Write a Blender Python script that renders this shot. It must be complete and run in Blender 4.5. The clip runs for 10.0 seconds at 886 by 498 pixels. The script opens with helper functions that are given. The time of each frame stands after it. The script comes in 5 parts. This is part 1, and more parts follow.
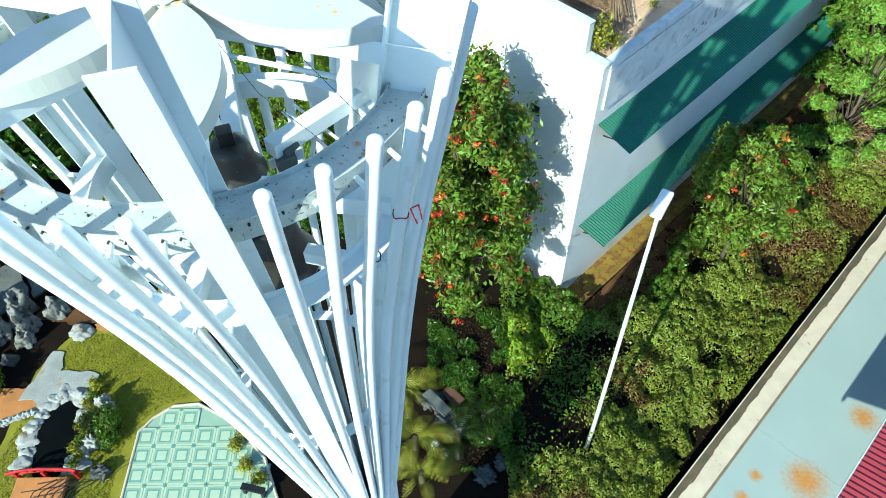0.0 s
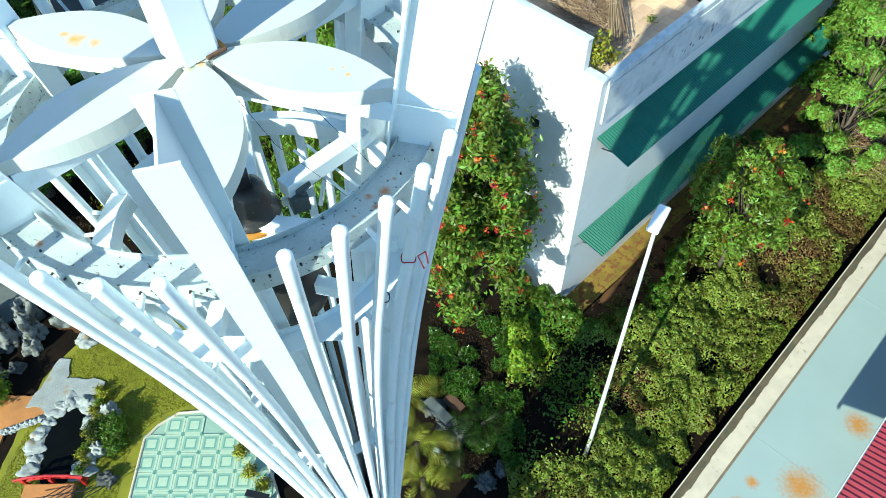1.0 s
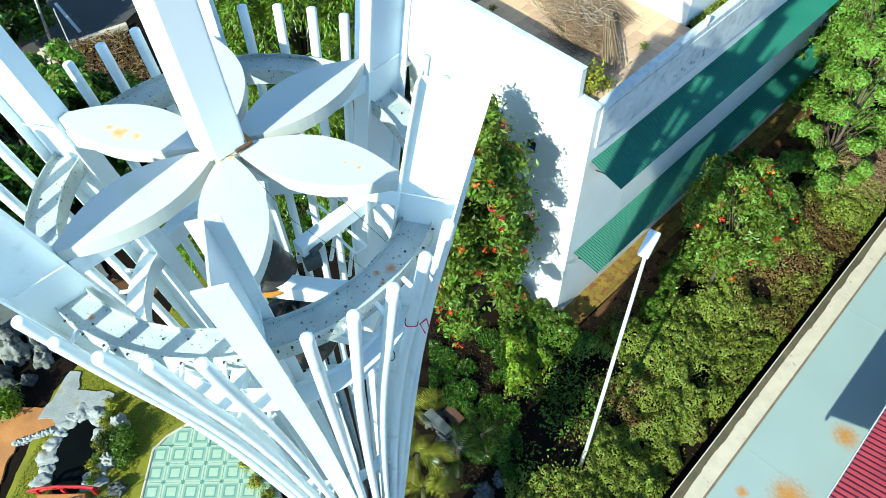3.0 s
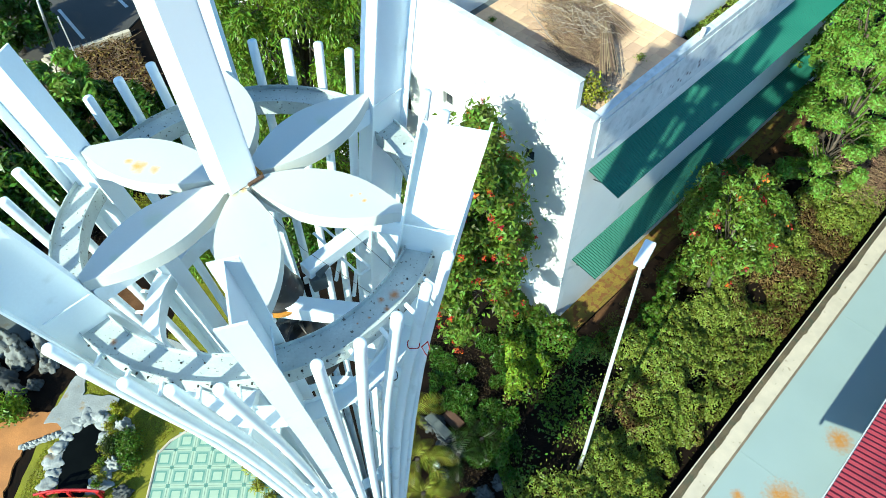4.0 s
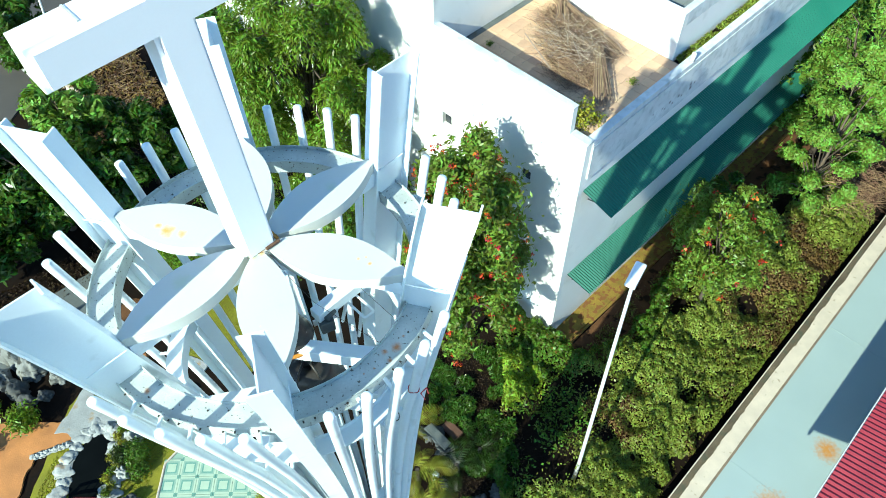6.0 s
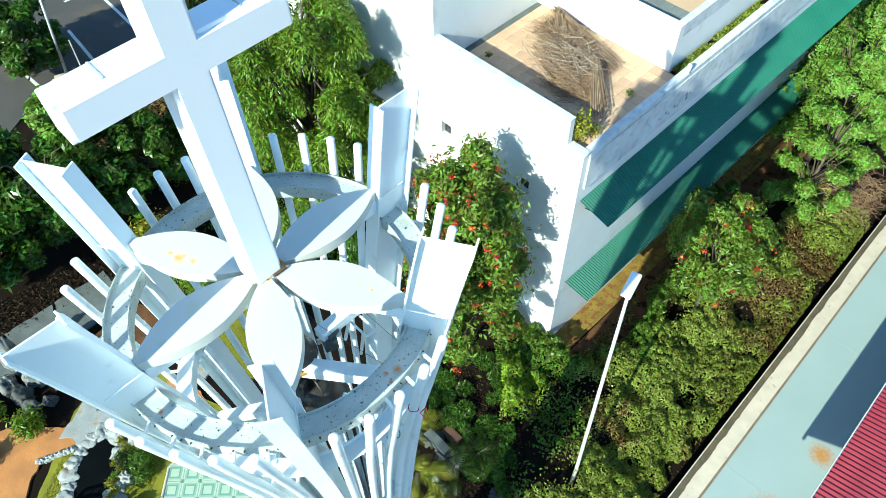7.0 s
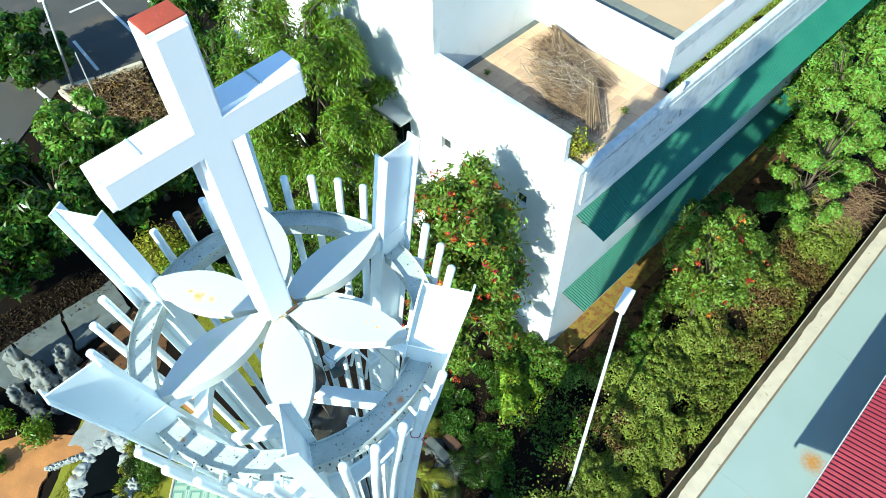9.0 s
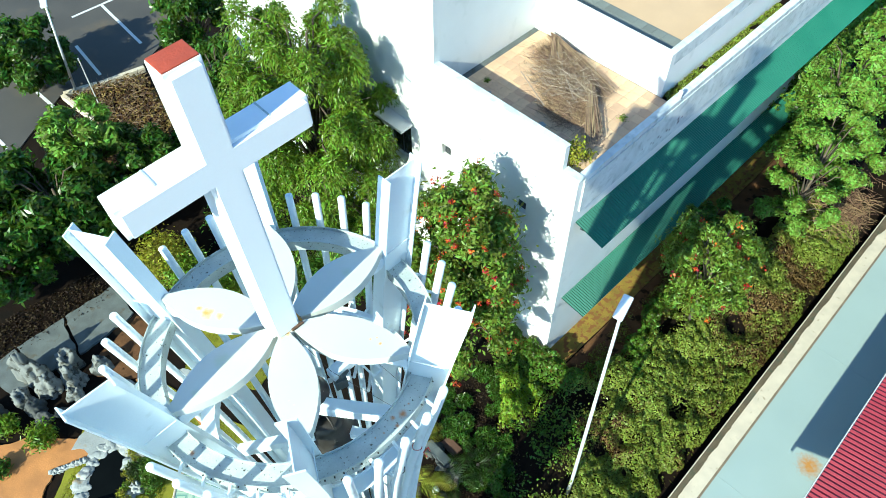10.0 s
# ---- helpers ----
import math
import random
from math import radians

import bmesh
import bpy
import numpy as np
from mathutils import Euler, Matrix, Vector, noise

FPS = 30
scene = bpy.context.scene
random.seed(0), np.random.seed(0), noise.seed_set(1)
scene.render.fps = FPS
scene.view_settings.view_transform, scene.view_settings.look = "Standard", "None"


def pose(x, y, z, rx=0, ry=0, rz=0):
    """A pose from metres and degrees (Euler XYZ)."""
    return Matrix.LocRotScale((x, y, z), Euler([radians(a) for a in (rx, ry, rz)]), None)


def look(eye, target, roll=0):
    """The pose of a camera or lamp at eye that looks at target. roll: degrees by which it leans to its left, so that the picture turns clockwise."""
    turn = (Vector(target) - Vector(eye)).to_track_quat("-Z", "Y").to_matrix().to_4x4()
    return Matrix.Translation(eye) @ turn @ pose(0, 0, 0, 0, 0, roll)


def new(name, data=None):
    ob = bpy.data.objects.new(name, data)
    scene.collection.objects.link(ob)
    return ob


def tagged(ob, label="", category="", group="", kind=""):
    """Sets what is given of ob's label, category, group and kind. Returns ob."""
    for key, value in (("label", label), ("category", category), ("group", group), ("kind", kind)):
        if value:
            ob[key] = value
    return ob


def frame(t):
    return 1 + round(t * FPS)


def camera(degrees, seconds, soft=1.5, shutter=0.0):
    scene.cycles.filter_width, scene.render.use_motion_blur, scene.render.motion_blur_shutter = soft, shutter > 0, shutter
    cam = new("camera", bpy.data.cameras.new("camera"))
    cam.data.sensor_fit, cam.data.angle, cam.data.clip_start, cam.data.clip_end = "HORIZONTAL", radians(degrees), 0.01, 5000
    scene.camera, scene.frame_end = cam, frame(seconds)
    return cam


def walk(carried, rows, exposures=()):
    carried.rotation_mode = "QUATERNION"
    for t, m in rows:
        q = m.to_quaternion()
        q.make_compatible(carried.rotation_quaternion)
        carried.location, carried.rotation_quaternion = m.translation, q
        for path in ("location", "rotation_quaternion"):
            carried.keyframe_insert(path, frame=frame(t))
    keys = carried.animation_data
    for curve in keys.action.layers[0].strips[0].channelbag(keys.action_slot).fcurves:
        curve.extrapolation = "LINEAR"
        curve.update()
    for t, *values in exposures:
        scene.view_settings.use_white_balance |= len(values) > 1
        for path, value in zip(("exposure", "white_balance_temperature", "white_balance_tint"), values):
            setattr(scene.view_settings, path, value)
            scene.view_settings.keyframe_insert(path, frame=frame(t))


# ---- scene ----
cam = camera(62.0, 10.0, soft=0.3)
# seconds and the eye; the camera keeps its direction while it climbs
CLIMB = [
    (0, 1.324, -3.134, 16.490),
    (0.5, 1.299, -3.130, 16.669),
    (1, 1.300, -3.112, 16.846),
    (1.5, 1.303, -3.097, 17.041),
    (2, 1.306, -3.103, 17.195),
    (2.5, 1.311, -3.112, 17.370),
    (4, 1.316, -3.157, 17.868),
    (4.5, 1.312, -3.173, 18.045),
    (5, 1.316, -3.183, 18.201),
    (6.5, 1.356, -3.179, 18.736),
    (7, 1.359, -3.189, 18.898),
    (7.5, 1.357, -3.203, 19.067),
    (8, 1.359, -3.215, 19.206),
    (8.5, 1.365, -3.219, 19.347),
    (9, 1.368, -3.219, 19.462),
    (9.5, 1.366, -3.215, 19.591),
    (10, 1.362, -3.211, 19.707),
]
walk(cam, [(t, pose(x, y, z, 37.852, 0.624, -0.803)) for t, x, y, z in CLIMB], exposures=[(0.0, 1.60, 5720, -8), (4.0, 1.66, 5720, -8), (10.0, 1.73, 5720, -8)])

# ---- light ----
SUN_EL, SHADOW_AZ = 31.2, 52.5
world = bpy.data.worlds.new("sky")
scene.world = world
world.use_nodes = True
wt = world.node_tree
sky = wt.nodes.new("ShaderNodeTexSky")
sky.sky_type = "NISHITA"
sky.sun_disc = False
sky.ozone_density, sky.dust_density = 4.5, 0.4
sky.sun_elevation = radians(SUN_EL)
sky.sun_rotation = radians(90 - (SHADOW_AZ + 180))
wt.links.new(sky.outputs[0], wt.nodes["Background"].inputs[0])
wt.nodes["Background"].inputs[1].default_value = 0.085
sun_data = bpy.data.lights.new("sun", "SUN")
sun_data.energy, sun_data.angle, sun_data.color = 3.0, radians(0.5), (1.0, 0.92, 0.74)
sun = new("sun", sun_data)
ce, az = math.cos(radians(SUN_EL)), radians(SHADOW_AZ)
sun.matrix_world = look((-20 * ce * math.cos(az), -20 * ce * math.sin(az), 20 * math.sin(radians(SUN_EL)) + 10), (0, 0, 10))

# ---- materials ----


def material(name, colour, rough=0.6, metal=0.0, var=0.12, scale=6.0, bump=0.15, spots=None, spot_scale=2.0, spot_level=0.62, spot_soft=0.08, fine=60.0, by_object=0.0, island=0.0, spec=0.5):
    """A surface with two scales of variation, an optional second colour in patches, and fine relief."""
    m = bpy.data.materials.new(name)
    m.use_nodes = True
    nt = m.node_tree
    N, L = nt.nodes, nt.links
    b = N["Principled BSDF"]
    b.inputs["Roughness"].default_value, b.inputs["Metallic"].default_value = rough, metal
    b.inputs["Specular IOR Level"].default_value = spec
    co = N.new("ShaderNodeTexCoord").outputs["Object"]

    def noise_of(s, detail=4.0):
        n = N.new("ShaderNodeTexNoise")
        n.inputs["Scale"].default_value, n.inputs["Detail"].default_value = s, detail
        L.new(co, n.inputs["Vector"])
        return n.outputs["Fac"]

    def mix(fac, a, c, kind="MIX"):
        x = N.new("ShaderNodeMix")
        x.data_type, x.blend_type = "RGBA", kind
        for socket, v in ((x.inputs[0], fac), (x.inputs[6], a), (x.inputs[7], c)):
            if isinstance(v, (int, float)):
                socket.default_value = v
            elif isinstance(v, tuple):
                socket.default_value = (*v[:3], 1)
            else:
                L.new(v, socket)
        return x.outputs[2]

    def ramp(v, lo, hi, a=0.0, c=1.0):
        r = N.new("ShaderNodeMapRange")
        for k, value in enumerate((lo, hi, a, c)):
            r.inputs[k + 1].default_value = value
        L.new(v, r.inputs[0])
        return r.outputs[0]

    big, small = noise_of(scale), noise_of(fine)
    low, high = tuple(c * (1 - var) for c in colour), tuple(min(0.95, c * (1 + var)) for c in colour)
    out = mix(ramp(big, 0.3, 0.7), low, high)
    out = mix(ramp(small, 0.3, 0.7, 0.0, 0.5), out, low)
    if by_object or island:
        info = N.new("ShaderNodeObjectInfo").outputs["Random"] if by_object else N.new("ShaderNodeNewGeometry").outputs["Random Per Island"]
        amount = by_object or island
        hsv = N.new("ShaderNodeHueSaturation")
        L.new(ramp(info, 0, 1, 1 - amount, 1 + amount), hsv.inputs["Value"])
        L.new(ramp(info, 0, 1, 0.5 - 0.06 * amount, 0.5 + 0.06 * amount), hsv.inputs["Hue"])
        L.new(out, hsv.inputs["Color"])
        out = hsv.outputs[0]
    if spots:
        out = mix(ramp(noise_of(spot_scale, 8.0), spot_level, spot_level + spot_soft), out, spots)
    L.new(out, b.inputs["Base Color"])
    L.new(ramp(big, 0.2, 0.8, max(0.02, rough - 0.12), min(1, rough + 0.12)), b.inputs["Roughness"])
    if bump:
        bn = N.new("ShaderNodeBump")
        bn.inputs["Strength"].default_value, bn.inputs["Distance"].default_value = bump, 0.01
        L.new(small, bn.inputs["Height"])
        L.new(bn.outputs[0], b.inputs["Normal"])
    return m


def leaf_material(name, dark, light, rough=0.45):
    m = material(name, tuple((a + c) / 2 for a, c in zip(dark, light)), rough, var=0.25, scale=0.8, bump=0.0, island=0.7, spec=0.22)
    nt = m.node_tree
    b = nt.nodes["Principled BSDF"]
    tr = nt.nodes.new("ShaderNodeBsdfTranslucent")
    tr.inputs["Color"].default_value = (light[0] * 1.4, light[1] * 1.4, light[2] * 0.7, 1)
    mx = nt.nodes.new("ShaderNodeMixShader")
    mx.inputs[0].default_value = 0.2
    nt.links.new(b.outputs[0], mx.inputs[1])
    nt.links.new(tr.outputs[0], mx.inputs[2])
    nt.links.new(mx.outputs[0], nt.nodes["Material Output"].inputs["Surface"])
    return m


WHITE = material("white_steel_paint", (0.765, 0.825, 0.845), 0.42, var=0.04, scale=1.5, bump=0.06, spots=(0.50, 0.54, 0.52), spot_scale=4.0, spot_level=0.62, spot_soft=0.22)
PETAL = material("petal_paint", (0.545, 0.555, 0.512), 0.5, var=0.03, scale=2.0, bump=0.05, spots=(0.527, 0.357, 0.187), spot_scale=2.6, spot_level=0.70, spot_soft=0.12)
RINGM = material("weathered_ring_paint", (0.46, 0.51, 0.50), 0.55, var=0.2, scale=5, bump=0.15, spots=(0.10, 0.10, 0.085), spot_scale=38.0, spot_level=0.62, spot_soft=0.06)
RUST = material("orange_rust", (0.53, 0.231, 0.0272), 0.8, var=0.3, scale=9, bump=0.3)
RUSTD = material("dark_flaking_rust", (0.109, 0.0578, 0.0306), 0.9, var=0.5, scale=30, bump=0.6)
BRONZE = material("dark_bell_bronze", (0.0476, 0.0422, 0.0374), 0.38, 0.3, var=0.3, scale=5, bump=0.1, spots=(0.238, 0.231, 0.204), spot_scale=20, spot_level=0.68)
CROSSM = material("cross_white", (0.86, 0.86, 0.88), 0.4, var=0.02, scale=1.2, bump=0.04)
REDCAP = material("red_oxide", (0.374, 0.0612, 0.0272), 0.6, var=0.25, scale=6, bump=0.2, spots=(0.51, 0.238, 0.17), spot_scale=5, spot_level=0.62)
PLASTER = material("white_plaster", (0.70, 0.70, 0.68), 0.75, var=0.05, scale=0.9, bump=0.25, spots=(0.52, 0.53, 0.50), spot_scale=1.3, spot_level=0.60, spot_soft=0.2)
STAINED = material("stained_plaster", (0.60, 0.63, 0.63), 0.8, var=0.15, scale=2.0, bump=0.3, spots=(0.30, 0.34, 0.34), spot_scale=4.5, spot_level=0.50, spot_soft=0.35)
AWNING = material("green_corrugated_sheet", (0.0122, 0.112, 0.0714), 0.5, 0.0, var=0.12, scale=1.0, bump=0.05)
# soil darkened to near black: deep shade under plants is in its colour
SOIL = material("shade_dark_soil", (0.0112, 0.0072, 0.0048), 0.95, spec=0.08, var=0.35, scale=1.6, bump=0.8, spots=(0.008, 0.0064, 0.0048), spot_scale=2.2, spot_level=0.52, fine=22)
DIRT = material("dry_dirt", (0.116, 0.0578, 0.0272), 0.95, spec=0.1, var=0.35, scale=2.5, bump=0.8, fine=25, spots=(0.0238, 0.0136, 0.0068), spot_scale=3.0, spot_level=0.55)
ORANGE = material("orange_earth", (0.419, 0.18, 0.0542), 0.9, var=0.25, scale=2.0, bump=0.5, fine=30)
MOSS = material("yellow_moss_earth", (0.231, 0.156, 0.0204), 0.95, var=0.35, scale=3.0, bump=0.8, fine=30, spots=(0.163, 0.068, 0.017), spot_scale=6.0, spot_level=0.5)
BRICKM = material("red_brick_paving", (0.102, 0.051, 0.0306), 0.85, var=0.25, scale=6.0, bump=0.5, fine=30)
ASPHALT = material("asphalt", (0.0636, 0.0578, 0.052), 0.9, var=0.2, scale=0.6, bump=0.5, fine=45, spots=(0.109, 0.0816, 0.0544), spot_scale=0.5, spot_level=0.55, spot_soft=0.2)
LINE = material("road_line_paint", (0.612, 0.612, 0.595), 0.7, var=0.1, scale=4, bump=0.2)
CONCRETE = material("weathered_concrete", (0.109, 0.122, 0.119), 0.85, var=0.3, scale=2.5, bump=0.5, spots=(0.0884, 0.0816, 0.0612), spot_scale=3.0, spot_level=0.58, spot_soft=0.1)
MOSSY = material("mossy_concrete", (0.116, 0.0884, 0.051), 0.9, var=0.45, scale=2.5, bump=0.7, fine=25, spots=(0.068, 0.068, 0.0408), spot_scale=5.0, spot_level=0.52, spot_soft=0.12)
CREAM = material("cream_coping", (0.539, 0.466, 0.359), 0.8, var=0.12, scale=3.0, bump=0.4, spots=(0.245, 0.197, 0.129), spot_scale=5.0, spot_level=0.63, spot_soft=0.12)
FLASH = material("dull_rusty_flashing", (0.184, 0.143, 0.102), 0.8, var=0.3, scale=4, bump=0.3)
BLUEROOF = material("pale_blue_sheet_roof", (0.307, 0.382, 0.373), 0.5, 0.0, var=0.05, scale=0.6, bump=0.05)


def rust_stains(m, places, size, colour=(0.42, 0.19, 0.03)):
    """Rust bleeding round a few old screw holes: places are in the object's own metres."""
    nt = m.node_tree
    N, L = nt.nodes, nt.links
    b = N["Principled BSDF"]
    last = b.inputs["Base Color"].links[0].from_socket
    co = N.new("ShaderNodeTexCoord").outputs["Object"]
    ns = N.new("ShaderNodeTexNoise")
    ns.inputs["Scale"].default_value, ns.inputs["Detail"].default_value = 2.4 / size, 8.0
    L.new(co, ns.inputs["Vector"])
    for x, y, z, r in places:
        d = N.new("ShaderNodeVectorMath")
        d.operation = "DISTANCE"
        L.new(co, d.inputs[0])
        d.inputs[1].default_value = (x, y, z)
        add = N.new("ShaderNodeMath")
        add.operation = "MULTIPLY_ADD"
        L.new(ns.outputs["Fac"], add.inputs[0])
        add.inputs[1].default_value = r * 1.2
        L.new(d.outputs["Value"], add.inputs[2])
        mr = N.new("ShaderNodeMapRange")
        for k, v in enumerate((r * 0.75, r * 1.6, 0.95, 0.0)):
            mr.inputs[k + 1].default_value = v
        L.new(add.outputs[0], mr.inputs[0])
        mx = N.new("ShaderNodeMix")
        mx.data_type = "RGBA"
        L.new(mr.outputs[0], mx.inputs[0])
        L.new(last, mx.inputs[6])
        mx.inputs[7].default_value = (*colour, 1)
        last = mx.outputs[2]
    L.new(last, b.inputs["Base Color"])


rust_stains(PETAL, [(-0.66, 0.25, 14.41, 0.07), (-0.55, 0.22, 14.41, 0.045), (-0.74, 0.30, 14.41, 0.035), (0.747, -0.034, 14.41, 0.018), (0.83, -0.078, 14.41, 0.02), (0.80, -0.02, 14.41, 0.014), (0.13, -0.58, 14.41, 0.012), (0.176, -0.616, 14.41, 0.012), (0.0, 0.0, 14.41, 0.03), (-0.40, -0.60, 14.41, 0.02), (0.05, 0.04, 14.41, 0.03)], 0.1, (0.70, 0.36, 0.07))
rust_stains(PETAL, [(-0.45, -0.22, 14.41, 0.10), (-0.30, -0.10, 14.41, 0.06), (0.5, 0.66, 14.41, 0.07), (-0.62, -0.50, 14.41, 0.05), (0.25, -0.42, 14.41, 0.03), (0.0, 0.02, 14.41, 0.06), (0.1, 0.15, 14.41, 0.05)], 0.12, (0.50, 0.53, 0.42))
rust_stains(RINGM, [(1.0, -0.51, 14.0, 0.045), (0.92, -0.55, 14.0, 0.03), (0.96, -0.62, 14.0, 0.025), (1.05, -0.42, 14.0, 0.014), (0.85, -0.68, 14.0, 0.014), (0.78, -0.72, 14.0, 0.01), (-1.12, 0.1, 14.0, 0.02), (-0.7, -0.82, 14.0, 0.03)], 0.1, (0.42, 0.17, 0.05))
rust_stains(BLUEROOF, [(11.3, 4.35, 0, 0.42), (9.45, 2.85, 0, 0.6), (8.35, 3.0, 0, 0.2), (7.9, 2.5, 0, 0.22), (9.3, 3.05, 0, 0.1), (8.1, 4.0, 0, 0.12), (10.0, 5.9, 0, 0.1), (8.9, 4.75, 0, 0.08), (12.6, 8.4, 0, 0.1)], 0.2)
rust_stains(PLASTER, [(2.14, 10.39, 6.95, 0.10), (2.14, 10.39, 6.70, 0.11), (2.15, 10.37, 6.4, 0.10), (2.17, 10.35, 6.0, 0.07), (2.34, 10.17, 6.9, 0.09), (2.35, 10.16, 6.6, 0.09), (2.37, 10.14, 6.25, 0.08), (2.0, 10.53, 6.95, 0.06), (3.6, 8.87, 6.9, 0.08), (0.6, 12.0, 7.5, 0.1)], 0.4, (0.30, 0.36, 0.34))
rust_stains(STAINED, [(6.58, 10.04, 6.80, 0.05), (6.66, 10.12, 6.72, 0.05), (6.80, 10.25, 6.80, 0.06), (6.90, 10.34, 6.70, 0.05), (7.08, 10.51, 6.78, 0.07), (7.18, 10.61, 6.70, 0.05), (7.41, 10.84, 6.85, 0.09), (7.44, 10.87, 6.72, 0.08), (7.55, 10.97, 6.80, 0.05), (6.3, 9.77, 6.85, 0.04)], 0.25, (0.10, 0.08, 0.09))
UPPER = material("orange_wash_floor", (0.52, 0.36, 0.22), 0.85, var=0.06, scale=1.5, bump=0.15)
GREYTILE = material("grey_roof_tile", (0.17, 0.185, 0.17), 0.8, var=0.12, scale=3.0, bump=0.3, by_object=0.12)
REDROOF = material("red_corrugated_sheet", (0.224, 0.015, 0.0284), 0.5, var=0.15, scale=2.0, bump=0.1)
TERRACE = material("terrace_tile", (0.58, 0.39, 0.245), 0.8, var=0.15, scale=2.0, bump=0.3, by_object=0.12, spots=(0.204, 0.177, 0.136), spot_scale=1.2, spot_level=0.6)
STICK = material("bleached_sticks", (0.374, 0.299, 0.231), 0.9, var=0.2, scale=3, bump=0.2, island=0.4)
BRUSH = material("brown_brush", (0.26, 0.156, 0.087), 0.9, var=0.3, scale=3, bump=0.2, island=0.5)
TWIG = material("dry_twigs", (0.25, 0.16, 0.10), 0.9, var=0.25, scale=3, bump=0.2, island=0.5)
LAWN = material("lawn_soil", (0.195, 0.188, 0.00868), 0.95, var=0.25, scale=2.2, bump=0.8, fine=40)
WATER = material("dark_pond_water", (0.004, 0.005, 0.005), 0.06, var=0.2, scale=2, bump=0.02, spec=0.04)
ROCK = material("grey_rock", (0.068, 0.0714, 0.068), 0.85, var=0.4, scale=3, bump=0.9, fine=18, spots=(0.0476, 0.0476, 0.0442), spot_scale=4, spot_level=0.55)
ROCKP = material("pale_lime_stone", (0.293, 0.305, 0.293), 0.85, var=0.2, scale=3, bump=0.8, fine=20, spots=(0.286, 0.204, 0.109), spot_scale=2.2, spot_level=0.62)
ROCKW = material("whitened_rock", (0.184, 0.19, 0.177), 0.85, var=0.2, scale=3, bump=0.9, fine=18, spots=(0.0408, 0.0408, 0.034), spot_scale=5, spot_level=0.53)
REDPAINT = material("red_gloss_paint", (0.374, 0.0136, 0.017), 0.35, var=0.1, scale=4, bump=0.05)
PIPEM = material("galvanised_pole", (0.62, 0.63, 0.62), 0.4, 0.3, var=0.08, scale=3, bump=0.06)
BARK = material("bark", (0.0952, 0.0714, 0.051), 0.9, var=0.3, scale=8, bump=0.9, fine=30)
GLASSD = material("dark_window", (0.03, 0.035, 0.04), 0.1, var=0.1, scale=2, bump=0.0)
LEAF_A = leaf_material("broad_leaf", (0.008, 0.026, 0.004), (0.1, 0.18, 0.02), 0.28)
LEAF_D = leaf_material("dark_leaf", (0.00435, 0.0109, 0.00163), (0.0326, 0.0517, 0.00326), 0.4)
LITTER = leaf_material("leaf_litter", (0.0114, 0.00587, 0.00261), (0.0424, 0.0245, 0.0114), 0.7)
LEAF_B = leaf_material("bright_leaf", (0.012, 0.045, 0.006), (0.22, 0.31, 0.022), 0.38)
LEAF_C = leaf_material("hedge_leaf", (0.018, 0.038, 0.006), (0.325, 0.37, 0.055), 0.4)
LEAF_G = leaf_material("fresh_leaf", (0.00864, 0.0288, 0.00432), (0.137, 0.216, 0.0216), 0.38)
# brighter leaf colour that stands in for sunlight on part of the creeper
LEAF_N = leaf_material("sun_patch_leaf", (0.05, 0.08, 0.008), (0.30, 0.40, 0.03), 0.4)
LEAF_R = leaf_material("lush_leaf", (0.016, 0.055, 0.010), (0.27, 0.41, 0.055), 0.42)
LEAF_F = leaf_material("flower_tree_leaf", (0.0202, 0.047, 0.00672), (0.213, 0.291, 0.0336), 0.4)
LEAF_Y = leaf_material("yellow_leaf", (0.16, 0.16, 0.012), (0.33, 0.31, 0.03))
GRASS = leaf_material("grass_blade", (0.125, 0.131, 0.005), (0.251, 0.238, 0.0125))
DRYLEAF = leaf_material("dry_leaf", (0.0612, 0.0306, 0.00952), (0.25, 0.155, 0.058))
FLOWER = leaf_material("red_flower", (0.34, 0.0204, 0.0102), (0.51, 0.0612, 0.0204))
PINKF = leaf_material("pink_flower", (0.408, 0.0136, 0.0952), (0.544, 0.0408, 0.17))
TILE_BASE = material("pale_green_tile", (0.258, 0.366, 0.281), 0.35, var=0.08, scale=3, bump=0.06, by_object=0.05)
TILE_BAND = material("green_tile_pattern", (0.143, 0.286, 0.226), 0.35, var=0.1, scale=5, bump=0.05)
TILE_LIGHT = material("light_tile_pattern", (0.391, 0.481, 0.352), 0.35, var=0.06, scale=5, bump=0.05)
BLACKP = material("black_metal", (0.015, 0.016, 0.018), 0.4, 0.3, var=0.1, scale=4, bump=0.05)
LAMPW = material("lamp_housing", (0.80, 0.80, 0.78), 0.35, var=0.04, scale=3, bump=0.03)
CABLE = material("cable", (0.03, 0.03, 0.03), 0.6, var=0.1, scale=3, bump=0)
REDWIRE = material("red_wire", (0.34, 0.0136, 0.0204), 0.6, var=0.1, scale=3, bump=0)

# ---- building helpers ----


def thing(name, at=(0, 0, 0), label="", category="", group="", kind=""):
    ob = new(name)
    ob.location = at
    return tagged(ob, label, category, group, kind)


def as_mesh(name, bm, mat, smooth=False):
    me = bpy.data.meshes.new(name)
    bmesh.ops.recalc_face_normals(bm, faces=bm.faces)
    bm.to_mesh(me)
    bm.free()
    for mt in (mat if isinstance(mat, (list, tuple)) else (mat,)):
        me.materials.append(mt)
    if smooth:
        me.polygons.foreach_set("use_smooth", [True] * len(me.polygons))
    return me


